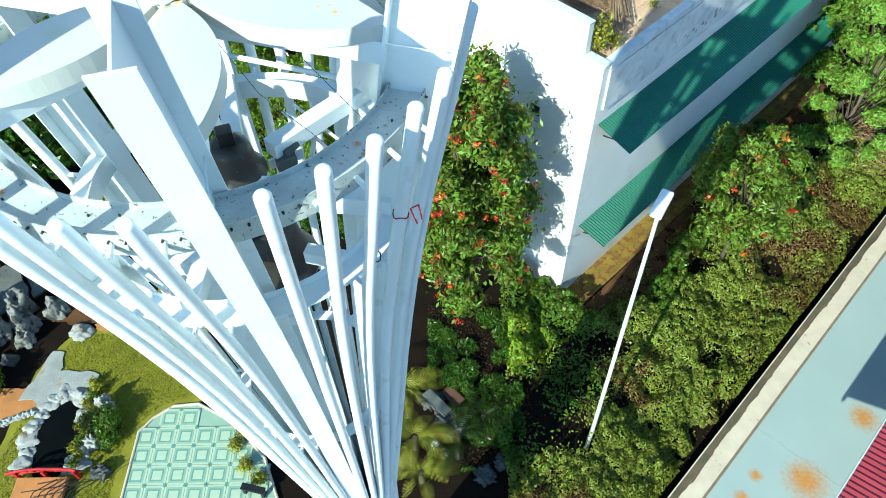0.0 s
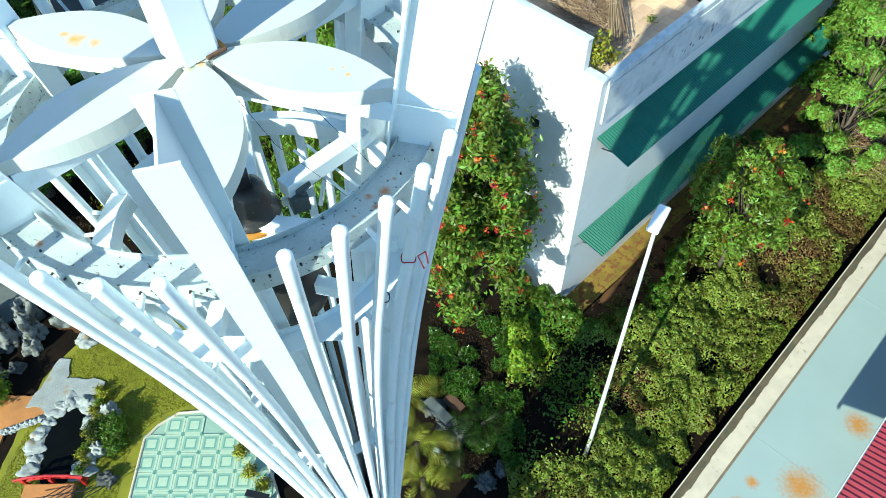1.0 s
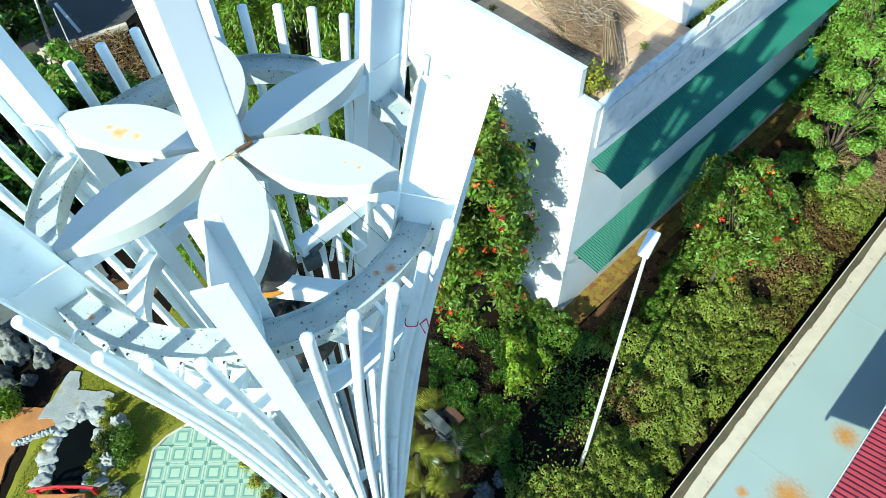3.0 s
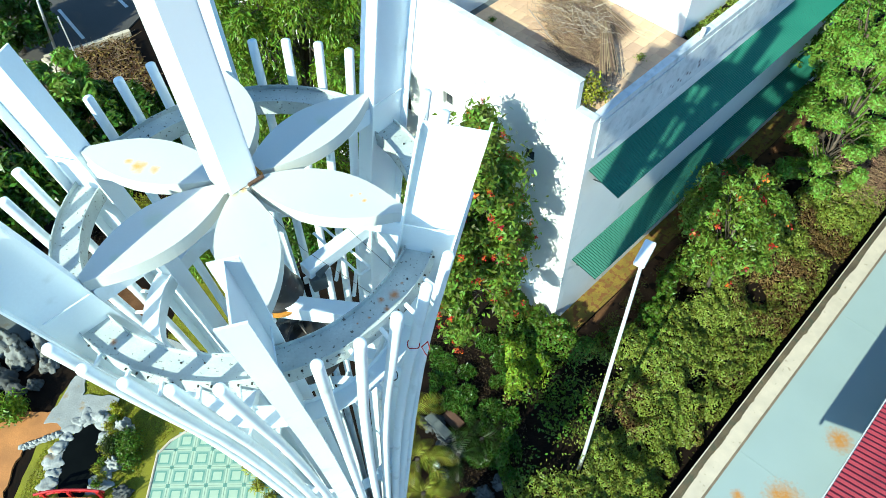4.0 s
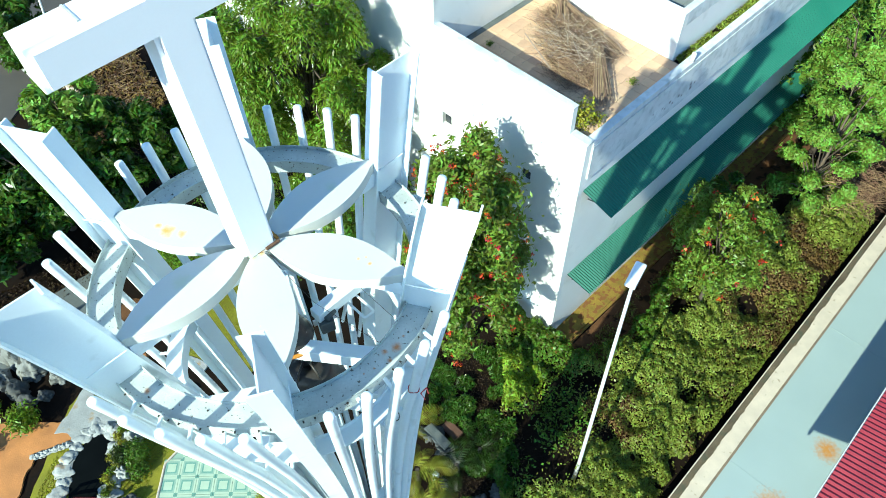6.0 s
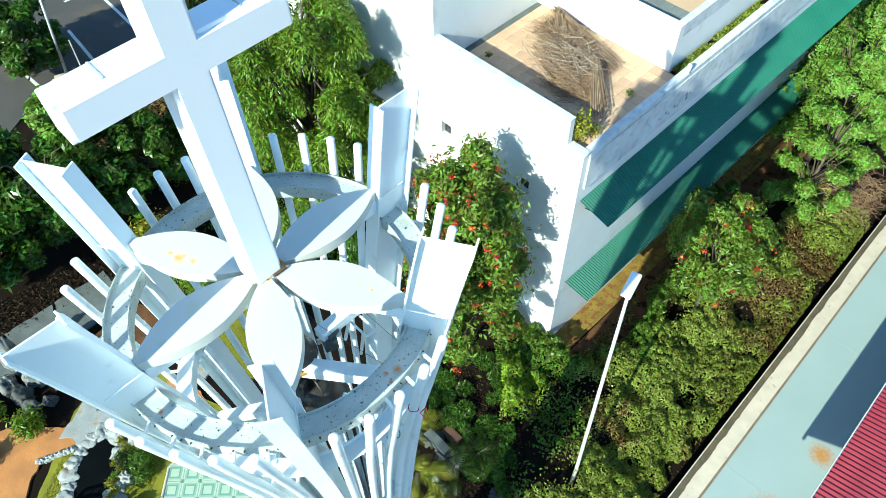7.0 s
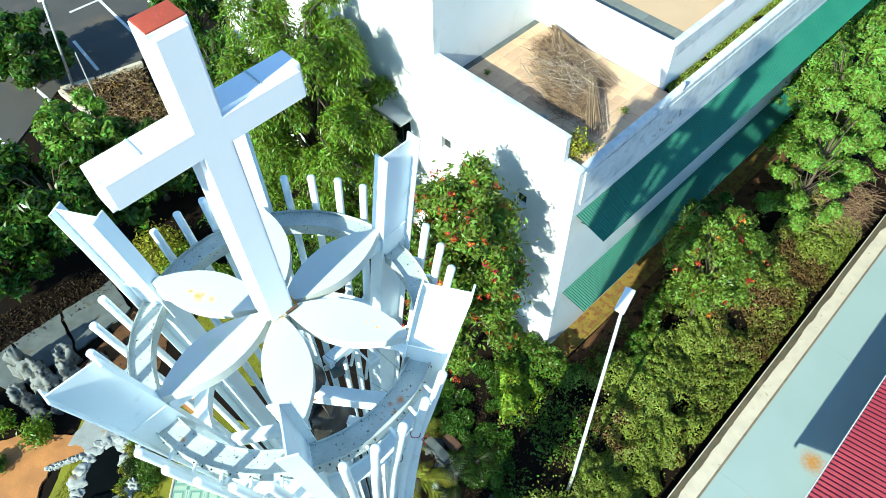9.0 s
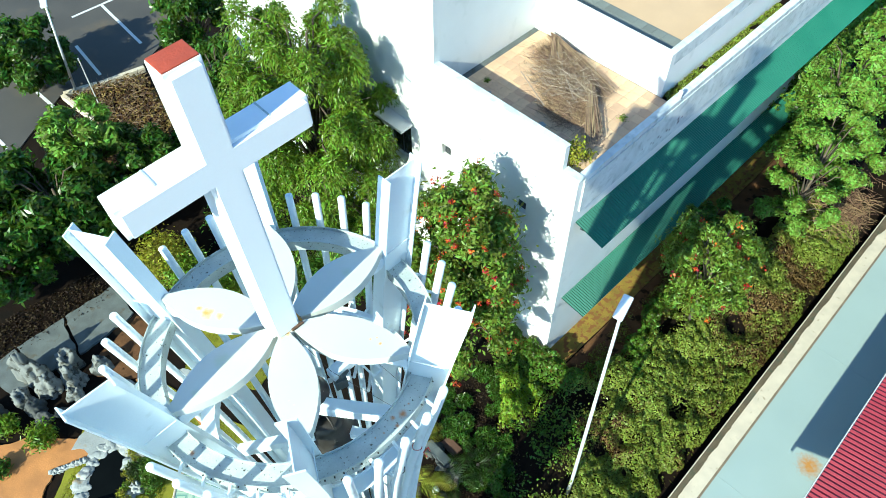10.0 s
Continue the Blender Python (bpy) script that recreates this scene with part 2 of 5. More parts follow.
def part(name, bm, mat, parent=None, label="", smooth=False):
    """Links a bmesh, given in world places, as one mesh object under a thing."""
    ob = new(name, as_mesh(name, bm, mat, smooth))
    if parent:
        ob.parent = parent
        ob.matrix_parent_inverse = Matrix.Translation(-parent.location)
    return tagged(ob, label)


def solid(name, bm, mat, label="", category="", group="", kind="", smooth=False):
    return tagged(part(name, bm, mat, None, "", smooth), label, category, group, kind)


def add_box(bm, size, m, bevel=0.0):
    made = bmesh.ops.create_cube(bm, size=1.0, matrix=m @ Matrix.Diagonal((*size, 1)))
    if bevel:
        edges = {e for v in made["verts"] for e in v.link_edges}
        bmesh.ops.bevel(bm, geom=list(edges), offset=bevel, segments=2, profile=0.6, affect="EDGES")
    return bm


def box(size, m, bevel=0.0):
    return add_box(bmesh.new(), size, m, bevel)


def prism(points, z0, z1, bevel=0.0):
    """A flat outline raised from z0 to z1."""
    bm = bmesh.new()
    low = [bm.verts.new((x, y, z0)) for x, y in points]
    high = [bm.verts.new((x, y, z1)) for x, y in points]
    n = len(points)
    bm.faces.new(low[::-1])
    bm.faces.new(high)
    for k in range(n):
        bm.faces.new((low[k], low[(k + 1) % n], high[(k + 1) % n], high[k]))
    if bevel:
        bmesh.ops.bevel(bm, geom=[e for e in bm.edges if all(abs(v.co.z - z1) < 1e-6 for v in e.verts)], offset=bevel, segments=2, affect="EDGES")
    return bm


def sweep(points, radius, sides=10, cap=True, bm=None):
    """A round bar along a line of points; radius is a number or one for each point."""
    bm = bm or bmesh.new()
    pts = [Vector(p) for p in points]
    rings = []
    for k, p in enumerate(pts):
        d = (pts[min(k + 1, len(pts) - 1)] - pts[max(k - 1, 0)]).normalized()
        a = d.cross(Vector((0, 0, 1)) if abs(d.z) < 0.95 else Vector((1, 0, 0))).normalized()
        c = d.cross(a)
        r = radius[k] if isinstance(radius, (list, tuple)) else radius
        rings.append([bm.verts.new(p + r * (math.cos(w) * a + math.sin(w) * c)) for w in (2 * math.pi * s / sides for s in range(sides))])
    for lo, hi in zip(rings, rings[1:]):
        for s in range(sides):
            bm.faces.new((lo[s], lo[(s + 1) % sides], hi[(s + 1) % sides], hi[s]))
    if cap:
        bm.faces.new(rings[0][::-1])
        bm.faces.new(rings[-1])
    return bm


def strip_solid(sections):
    """A solid through four-cornered sections."""
    bm = bmesh.new()
    rows = [[bm.verts.new(p) for p in s] for s in sections]
    n = len(rows[0])
    for lo, hi in zip(rows, rows[1:]):
        for k in range(n):
            bm.faces.new((lo[k], lo[(k + 1) % n], hi[(k + 1) % n], hi[k]))
    bm.faces.new(rows[0][::-1])
    bm.faces.new(rows[-1])
    return bm


def raw_mesh(name, verts, faces_per, mat):
    """A mesh from an array of corners, faces_per corners a face, each face with corners of its own."""
    n = len(verts)
    me = bpy.data.meshes.new(name)
    me.vertices.add(n)
    me.vertices.foreach_set("co", np.asarray(verts, dtype=np.float32).ravel())
    me.loops.add(n)
    me.loops.foreach_set("vertex_index", np.arange(n, dtype=np.int32))
    me.polygons.add(n // faces_per)
    me.polygons.foreach_set("loop_start", np.arange(0, n, faces_per, dtype=np.int32))
    me.update()
    me.validate()
    me.materials.append(mat)
    return me


RNG = np.random.default_rng(7)


def unit(v):
    return v / np.maximum(np.linalg.norm(v, axis=1, keepdims=True), 1e-9)


def leaf_cloud(centres, normals, length, width, droop=0.25, spread=0.7):
    """Leaves, four corners each with a bent midrib, at the centres, facing roughly along the normals."""
    n = len(centres)
    up = unit(normals + RNG.normal(0, spread, (n, 3)))
    side = unit(np.cross(up, RNG.normal(0, 1, (n, 3))))
    along = np.cross(side, up)
    l = (length * RNG.uniform(0.6, 1.25, n))[:, None]
    w = (width * RNG.uniform(0.7, 1.2, n))[:, None]
    base, tip = centres - along * l * 0.5, centres + along * l * 0.5 - up * l * droop
    mid = centres + up * l * 0.04
    a, c = mid + side * w * 0.5 - up * w * 0.18, mid - side * w * 0.5 - up * w * 0.18
    return np.stack([base, a, tip, c], 1).reshape(-1, 3)


def clump_points(centre, radii, n, shell=0.45):
    d = unit(RNG.normal(0, 1, (n, 3)))
    r = np.clip(RNG.normal(0.55 + 0.4 * shell, 0.26, n), 0.05, 1.5)
    return np.asarray(centre) + d * r[:, None] * np.asarray(radii), unit(d * 1.0 + np.array([0, 0, 0.55]))


def leaf_blades(centres, along, up, length, width, droop=0.15):
    """Leaves that point along given directions."""
    n = len(centres)
    side = unit(np.cross(along, up) + RNG.normal(0, 0.35, (n, 3)))
    up = np.cross(side, along)
    l = (length * RNG.uniform(0.6, 1.25, n))[:, None]
    w = (width * RNG.uniform(0.7, 1.2, n))[:, None]
    base, tip = centres - along * l * 0.5, centres + along * l * 0.5 - up * l * droop
    return np.stack([base, centres + side * w * 0.5 - up * w * 0.15, tip, centres - side * w * 0.5 - up * w * 0.15], 1).reshape(-1, 3)


def plume(apex, radius, height, n, length, width):
    """A drooping spray of leaves below its apex."""
    w, q = RNG.uniform(0, 2 * math.pi, n), np.sqrt(RNG.uniform(0, 1, n))
    lobes = 1 + 0.3 * np.sin(3 * w + RNG.uniform(0, 6)) + 0.15 * np.sin(7 * w)
    out = np.stack([np.cos(w), np.sin(w), np.zeros(n)], 1)
    down = np.array([0, 0, -1.0])
    p = np.asarray(apex) + out * (radius * q * lobes)[:, None] + down * (height * q ** 1.5)[:, None] + RNG.normal(0, 0.05, (n, 3))
    along = unit(out * (1.0 - 0.5 * q)[:, None] + down * (0.8 * q - 0.1)[:, None] + RNG.normal(0, 0.3, (n, 3)))
    up = unit(out * (0.3 + q)[:, None] - down * 1.0 + RNG.normal(0, 0.3, (n, 3)))
    return leaf_blades(p, along, up, length, width)


def jag(points, amount=0.07, seed=0):
    """An outline with each side broken into short uneven steps."""
    out = []
    for (x0, y0), (x1, y1) in zip(points, points[1:] + points[:1]):
        n = max(2, int(math.hypot(x1 - x0, y1 - y0) / 0.16))
        for k in range(n):
            x, y = x0 + (x1 - x0) * k / n, y0 + (y1 - y0) * k / n
            out.append((x + amount * noise.noise((x * 3, y * 3, seed)) * 1.6, y + amount * noise.noise((x * 3, y * 3, seed + 9)) * 1.6))
    return out

# ---- ground ----


def ease(v, lo, hi):
    k = min(1.0, max(0.0, (v - lo) / (hi - lo)))
    return k * k * (3 - 2 * k)


def ground_z(x, y):
    """The yard falls away towards the neighbour's low house."""
    s = 0.73 * x - 0.68 * y
    near = ease(34 - math.hypot(x, y), 0, 8)
    return near * (-0.6 * ease(s, 0.3, 2.2) - 2.5 * ease(s, 3.2, 3.6)) + 0.03 * noise.noise((x * 0.8, y * 0.8, 0)) * near


def ground_sheet():
    ticks = sorted({*[-600, -300, -150, -80, -50, -40], *[k * 0.5 for k in range(-60, 61)], *[40, 50, 80, 150, 300, 600]})
    bm = bmesh.new()
    rows = [[bm.verts.new((x, y + 6, ground_z(x, y + 6) - 0.03)) for x in ticks] for y in ticks]
    for a, c in zip(rows, rows[1:]):
        for k in range(len(ticks) - 1):
            bm.faces.new((a[k], a[k + 1], c[k + 1], c[k]))
    return solid("ground", bm, SOIL, "brown soil of the garden and yard, coloured near black for shade", "ground", kind="structure", smooth=True)


ground_sheet()


def patch(name, points, z, mat, label, category, thick=0.03):
    return solid(name, prism(points, z - 0.25, z + thick), mat, label, category, kind="structure")


def blob_outline(cx, cy, rx, ry, n=28, rough=0.12, seed=0, turn=0.0):
    out = []
    for k in range(n):
        w = 2 * math.pi * k / n
        r = 1 + rough * noise.noise((math.cos(w) * 1.5 + seed, math.sin(w) * 1.5, seed * 0.7)) * 2
        x, y = rx * r * math.cos(w), ry * r * math.sin(w)
        out.append((cx + x * math.cos(turn) - y * math.sin(turn), cy + x * math.sin(turn) + y * math.cos(turn)))
    return out

# ---- the bell tower ----
AXIS_Y, RING_Z, FLOWER_Z, TIP_Z = 0.15, 14.0, 14.40, 15.17
FINS = [45 + 60 * k for k in range(6)]
OUTER = [(0, 0.62), (3, 0.46), (6, 0.40), (7.6, 0.42), (9.4, 0.65), (10.9, 0.84), (12, 1.0), (13, 1.18), (13.6, 1.32), (14.2, 1.445), (14.6, 1.53), (15.17, 1.665)]
DEPTH = [(0, 0.3), (7.6, 0.16), (9.4, 0.2), (12, 0.27), (13.6, 0.34), (15.17, 0.37)]


def along_curve(table, z):
    for (z0, a), (z1, c) in zip(table, table[1:]):
        if z <= z1:
            k = (z - z0) / (z1 - z0)
            return a + (c - a) * k
    return table[-1][1]


def smooth_curve(table, z):
    return (along_curve(table, z - 0.35) + 2 * along_curve(table, z) + along_curve(table, min(z + 0.35, table[-1][0]))) / 4 if z < table[-1][0] - 0.35 else along_curve(table, z)


def at_tower(az, r, z, aside=0.0):
    """A place on the tower: azimuth in degrees, radius, height and an offset sideways. The stem stands a hand to one side of the crown."""
    c, s = math.cos(radians(az)), math.sin(radians(az))
    shift = 0.036 * (14.2 - max(8.0, z))
    return Vector((shift + r * c - aside * s, AXIS_Y + r * s + aside * c, z))


tower = thing("bell_tower", (0, AXIS_Y, 0), "tall white steel bell tower with a flaring crown of fins", "tower")
FIN_Z = [0, 2, 4, 6, 7.6, 8.6, 9.4, 10.2, 10.9, 11.5, 12, 12.5, 13, 13.3, 13.6, 13.9, 14.2, 14.5, 14.8, TIP_Z]


def fin(az):
    web = part("fin_web", strip_solid([[at_tower(az, r, z, a) for r, a in ((o - d, -0.006), (o, -0.006), (o, 0.006), (o - d, 0.006))]
                                        for z in FIN_Z for o, d in ((smooth_curve(OUTER, z) - 0.006, along_curve(DEPTH, z) - 0.012),)]), WHITE, tower)
    for name, inner in (("outer_flange", 0), ("inner_flange", 1)):
        rows = []
        for z in FIN_Z:
            r = smooth_curve(OUTER, z) - (along_curve(DEPTH, z) if inner else 0)
            half = 0.075
            rows.append([at_tower(az, a, z, b) for a, b in ((r - 0.007, -half), (r + 0.007, -half), (r + 0.007, half), (r - 0.007, half))])
        part(name, strip_solid(rows), WHITE, web)
    # a welded stiffener across the web where the ring meets it
    for a in (-0.045, 0.045):
        rows = [[at_tower(az, r, zz, b) for r, b in ((1.12, a - 0.004), (1.42, a - 0.004), (1.42, a + 0.004), (1.12, a + 0.004))] for zz in (14.30, 14.306)]
        part("stiffener", strip_solid(rows), WHITE, web)


for a in FINS:
    fin(a)


RING_OFF = Vector((-0.02, 0.045, 0))


def on_ring(az, r, z):
    """The channel ring is a little wider than its first drawing and sits towards the back of the crown."""
    return at_tower(az, r + 0.045, z) + RING_OFF


def ring_arc(name, a0, a1, section, mat, label="", steps=14, place=at_tower):
    rows = [[place(a0 + (a1 - a0) * k / steps, r, z) for r, z in section] for k in range(steps + 1)]
    return part(name, strip_solid(rows), mat, tower, label)


def pipe(az, top):
    zs = [z for z in FIN_Z if z < top - 0.1] + [top]
    pts = [at_tower(az, smooth_curve(OUTER, z) + 0.015, z) for z in zs]
    d = (pts[-1] - pts[-2]).normalized()
    pts += [pts[-1] + d * 0.010, pts[-1] + d * 0.016]
    radii = [0.038] * len(zs) + [0.034, 0.022]
    return part("pipe", sweep(pts, radii, 12), WHITE, tower, smooth=True)


for a in FINS:
    # channel ring between each pair of fins: a trough with two lips
    ring_arc("ring_web", a + 0.7, a + 59.3, [(1.09, RING_Z - 0.01), (1.27, RING_Z - 0.01), (1.27, RING_Z), (1.09, RING_Z)], RINGM, "weathered ring channel with rust spots", place=on_ring)
    ring_arc("ring_lip", a + 0.7, a + 59.3, [(1.082, RING_Z - 0.10), (1.09, RING_Z - 0.10), (1.09, RING_Z + 0.035), (1.082, RING_Z + 0.035)], RINGM, place=on_ring)
    ring_arc("ring_lip", a + 0.7, a + 59.3, [(1.27, RING_Z - 0.10), (1.278, RING_Z - 0.10), (1.278, RING_Z + 0.035), (1.27, RING_Z + 0.035)], RINGM, place=on_ring)
    # lower hoops
    ring_arc("lower_ring", a + 0.7, a + 59.3, [(0.96, 13.0), (1.10, 13.0), (1.10, 13.012), (0.96, 13.012)], WHITE)
    ring_arc("lower_ring_band", a + 0.7, a + 59.3, [(0.952, 12.90), (0.96, 12.90), (0.96, 13.06), (0.952, 13.06)], WHITE)
    ring_arc("waist_ring", a + 0.7, a + 59.3, [(0.60, 10.4), (0.70, 10.4), (0.70, 10.412), (0.60, 10.412)], WHITE)
    for k in range(1, 6):
        w = a + 10 * k
        pipe(w, 14.36)
        for z, r0 in ((RING_Z - 0.03, 1.278), (13.0, 1.10), (10.4, 0.70)):
            r1 = smooth_curve(OUTER, z) - 0.02
            part("bracket", sweep([on_ring(w, r0, z) if z > 13.5 else at_tower(w, r0, z), at_tower(w, r1, z)], 0.016, 6), WHITE, tower)


def petal(az):
    """A leaf-shaped plate with a turned-down rim."""
    n, bm = 18, bmesh.new()
    top = []
    for k in range(n + 1):
        u = k / n
        half = max(0.035 * (1 - u), 0.195 * math.sin(math.pi * min(1, u * 0.97 + 0.02)) ** 0.8) if 0 < k < n else 0.03
        r = 0.09 + 1.03 * u
        top.append((r, half))
    outline = [(r, h) for r, h in top] + [(r, -h) for r, h in reversed(top)]
    hi = [bm.verts.new(at_tower(az, r, FLOWER_Z + 0.02 * math.sin(math.pi * (r - 0.09) / 1.03), a)) for r, a in outline]
    lo = [bm.verts.new(at_tower(az, r, FLOWER_Z - 0.085, a * 0.99)) for r, a in outline]
    m = len(hi)
    bm.faces.new(hi)
    bm.faces.new(lo[::-1])
    for k in range(m):
        bm.faces.new((lo[k], lo[(k + 1) % m], hi[(k + 1) % m], hi[k]))
    bmesh.ops.triangulate(bm, faces=[f for f in bm.faces if len(f.verts) > 4])
    leaf = part("petal", bm, PETAL, tower, "cream leaf-shaped plate with rust marks")
    m = [[at_tower(az, r, z, a) for a, z in ((-0.05, FLOWER_Z - 0.22), (0.05, FLOWER_Z - 0.22), (0.05, FLOWER_Z - 0.086), (-0.05, FLOWER_Z - 0.086))] for r in (0.02, 1.10)]
    part("petal_beam", strip_solid(m), WHITE, leaf)


for a in FINS:
    petal(a)
part("hub", sweep([(0, AXIS_Y, FLOWER_Z - 0.3), (0, AXIS_Y, FLOWER_Z + 0.012)], 0.13, 20), PETAL, tower)

# ---- the cross on the flower: its arms run from south-west to north-east ----
CROSS = Matrix.Translation((0.0, AXIS_Y, FLOWER_Z)) @ pose(0, 0, 0, 0, 0, 43) @ pose(-0.02, 0, 0, 0, -1.8, 0)
cross = thing("cross", (0, AXIS_Y, FLOWER_Z), "large white latin cross with raised front panels and a red top", "cross")


def cross_bar(name, x0, x1, z0, z1, y0, y1, mat, parent, bevel=0.006, label=""):
    return part(name, box((x1 - x0, y1 - y0, z1 - z0), CROSS @ Matrix.Translation(((x0 + x1) / 2, (y0 + y1) / 2, (z0 + z1) / 2)), bevel), mat, parent, label)


CT = 2.80
shaft = cross_bar("shaft", -0.125, 0.125, 0.014, CT, -0.075, 0.11, CROSSM, cross)
cross_bar("front_panel", -0.097, 0.097, 0.02, CT - 0.03, -0.112, -0.0755, CROSSM, shaft, 0)
cross_bar("red_cap", -0.118, 0.118, CT + 0.001, CT + 0.012, -0.07, 0.105, REDCAP, shaft, 0.003, "red oxide top plate")
cross_bar("foot_plate", 0.1255, 0.150, 0.014, 0.030, -0.10, 0.12, RUST, shaft, 0.004, "rusted foot plate of the cross")
cross_bar("rust_crust", 0.02, 0.14, 0.014, 0.034, -0.135, -0.1125, RUSTD, shaft, 0.006, "dark flaking rust")
for x0, x1 in ((-0.70, -0.1255), (0.1255, 0.70)):
    arm = cross_bar("arm", x0, x1, 1.89, 2.15, -0.075, 0.11, CROSSM, cross)
    i0, i1 = (x0 + 0.03, -0.097) if x0 < 0 else (0.097, x1 - 0.03)
    cross_bar("front_panel", i0, i1, 1.89 + 0.028, 2.15 - 0.028, -0.112, -0.0755, CROSSM, arm, 0)
    xm = (x0 + x1) / 2
    cross_bar("seam", xm - 0.006, xm + 0.006, 2.1505, 2.158, -0.07, 0.105, RINGM, arm, 0)

# ---- beams and bells inside the crown ----
def inner_beam(az0, r0, az1, r1, z, wide=0.13, deep=0.15, name="bell_beam"):
    a, c = at_tower(az0, r0, z), at_tower(az1, r1, z)
    d = c - a
    part(name, box((d.length, wide, deep), Matrix.Translation((a + c) / 2) @ pose(0, 0, 0, 0, 0, math.degrees(math.atan2(d.y, d.x))), 0.006), WHITE, tower)


inner_beam(-100, 0.10, -14, 1.0, 13.05)
inner_beam(-120, 0.16, 200, 0.9, 12.45, 0.10, 0.12)
inner_beam(250, 0.30, 262, 1.0, 13.03, 0.10, 0.12)
inner_beam(45, 0.25, 45, 1.0, 13.12, 0.12, 0.12)
inner_beam(105, 0.25, 105, 1.0, 13.12, 0.12, 0.12)
inner_beam(-15, 0.3, -15, 0.86, 12.35, 0.10, 0.12)


def bell(x, y, z, r):
    """z is the mouth."""
    b = thing("bell", (x, y, z), "dark bronze bell hanging inside the crown", "bell", "bells of the tower")
    prof = [(1.0, 0.0), (1.0, 0.06), (0.9, 0.16), (0.78, 0.4), (0.7, 0.75), (0.66, 1.05), (0.6, 1.2), (0.42, 1.32), (0.12, 1.36)]
    bm = bmesh.new()
    rings = [[bm.verts.new((x + r * k * math.cos(w), y + r * k * math.sin(w), z + r * h)) for w in (2 * math.pi * s / 28 for s in range(28))] for k, h in prof + [(0.1, 1.3), (0.36, 1.22), (0.56, 1.1), (0.62, 0.7), (0.72, 0.35), (0.9, 0.05)]]
    for a, c in zip(rings, rings[1:] + rings[:1]):
        for s in range(28):
            bm.faces.new((a[s], a[(s + 1) % 28], c[(s + 1) % 28], c[s]))
    part("bell_body", bm, BRONZE, b, smooth=True)
    part("yoke", box((0.1, 0.1, 0.16), pose(x, y, z + 1.42 * r, 0, 0, 20), 0.01), BLACKP, b)
    part("clapper", sweep([(x, y, z + r), (x, y, z - 0.02), (x, y, z - 0.05)], [0.012, 0.012, 0.045], 8), BLACKP, b)
    return b


upper_bell = bell(0.02, 0.15, 13.10, 0.20)
lip = []
for k in range(15):
    w = radians(195 + 10 * k)
    lip.append([Vector((0.02 + r * math.cos(w), 0.15 + r * math.sin(w), z)) for r, z in ((0.150, 13.07), (0.214, 13.055), (0.218, 13.085), (0.150, 13.095))])
part("bell_lip", strip_solid(lip), RUST, upper_bell, "orange rusted lip of the bell")
lower_bell = bell(0.07, 0.19, 12.10, 0.34)
for k in range(6):
    w = radians(60 * k + 10)
    part("crown_loop", sweep([(0.07 + q * math.cos(w), 0.19 + q * math.sin(w), z) for q, z in ((0.20, 12.53), (0.17, 12.60), (0.09, 12.63), (0.02, 12.64))], 0.012, 6), BRONZE, lower_bell, smooth=True)
striker = thing("bell_motor", (0.30, 0.33, 12.93), "small grey bell motor box beside the upper bell", "motor")
part("housing", box((0.13, 0.11, 0.15), pose(0.30, 0.33, 13.00, 0, 0, 25), 0.012), CONCRETE, striker, "dull grey steel housing")
part("motor_drum", sweep([(0.31, 0.31, 13.09), (0.37, 0.41, 13.09)], 0.028, 14), CONCRETE, striker, "grey motor drum", smooth=True)
part("bracket_plate", box((0.24, 0.02, 0.08), pose(0.28, 0.41, 12.95, 0, 0, 25), 0.003), WHITE, striker)
# a light frame of angle bars that carries the bell motor
motor_frame = thing("motor_frame", (0.55, 0.25, 13.4), "light white angle-bar frame holding the bell motor", "bracket")
FRAME_BARS = [((0.28, 0.52, 13.42), (0.70, 0.10, 13.38)), ((0.36, 0.58, 13.42), (0.78, 0.17, 13.38)), ((0.70, 0.10, 13.38), (0.78, 0.17, 13.38)), ((0.52, 0.28, 13.40), (0.60, 0.35, 13.40)), ((0.43, 0.37, 13.40), (0.51, 0.44, 13.40)), ((0.52, 0.28, 13.40), (0.46, 0.20, 13.16)), ((0.66, 0.14, 13.38), (0.62, 0.05, 13.14))]
for p, q in FRAME_BARS:
    p, q = Vector(p) + Vector((-0.065, 0.29, -0.40)), Vector(q) + Vector((-0.065, 0.29, -0.40))
    m = (q - p).to_track_quat("X", "Z").to_matrix().to_4x4()
    m.translation = (p + q) / 2
    bm = box(((q - p).length, 0.022, 0.004), m)
    add_box(bm, ((q - p).length, 0.004, 0.022), m @ Matrix.Translation((0, 0.011, -0.011)))
    part("angle_bar", bm, WHITE, motor_frame)

# ---- the white house ----
HOUSE = Matrix.Translation((4.42, 8.02, 0)) @ pose(0, 0, 0, 0, 0, 44)


def H(u, v, z):
    return HOUSE @ Vector((u, v, z))


def hbox(u0, u1, v0, v1, z0, z1, bevel=0.0):
    return box((u1 - u0, v1 - v0, z1 - z0), HOUSE @ Matrix.Translation(((u0 + u1) / 2, (v0 + v1) / 2, (z0 + z1) / 2)), bevel)


FLOOR_Z, CURB_Z, PAR_Z, BLOCK_Z, TALL_Z = 7.44, 7.60, 8.30, 8.67, 11.6
house = thing("house", (4.42, 8.02, 0), "white plastered house with roof terraces, green corrugated awnings and stained parapets", "house")


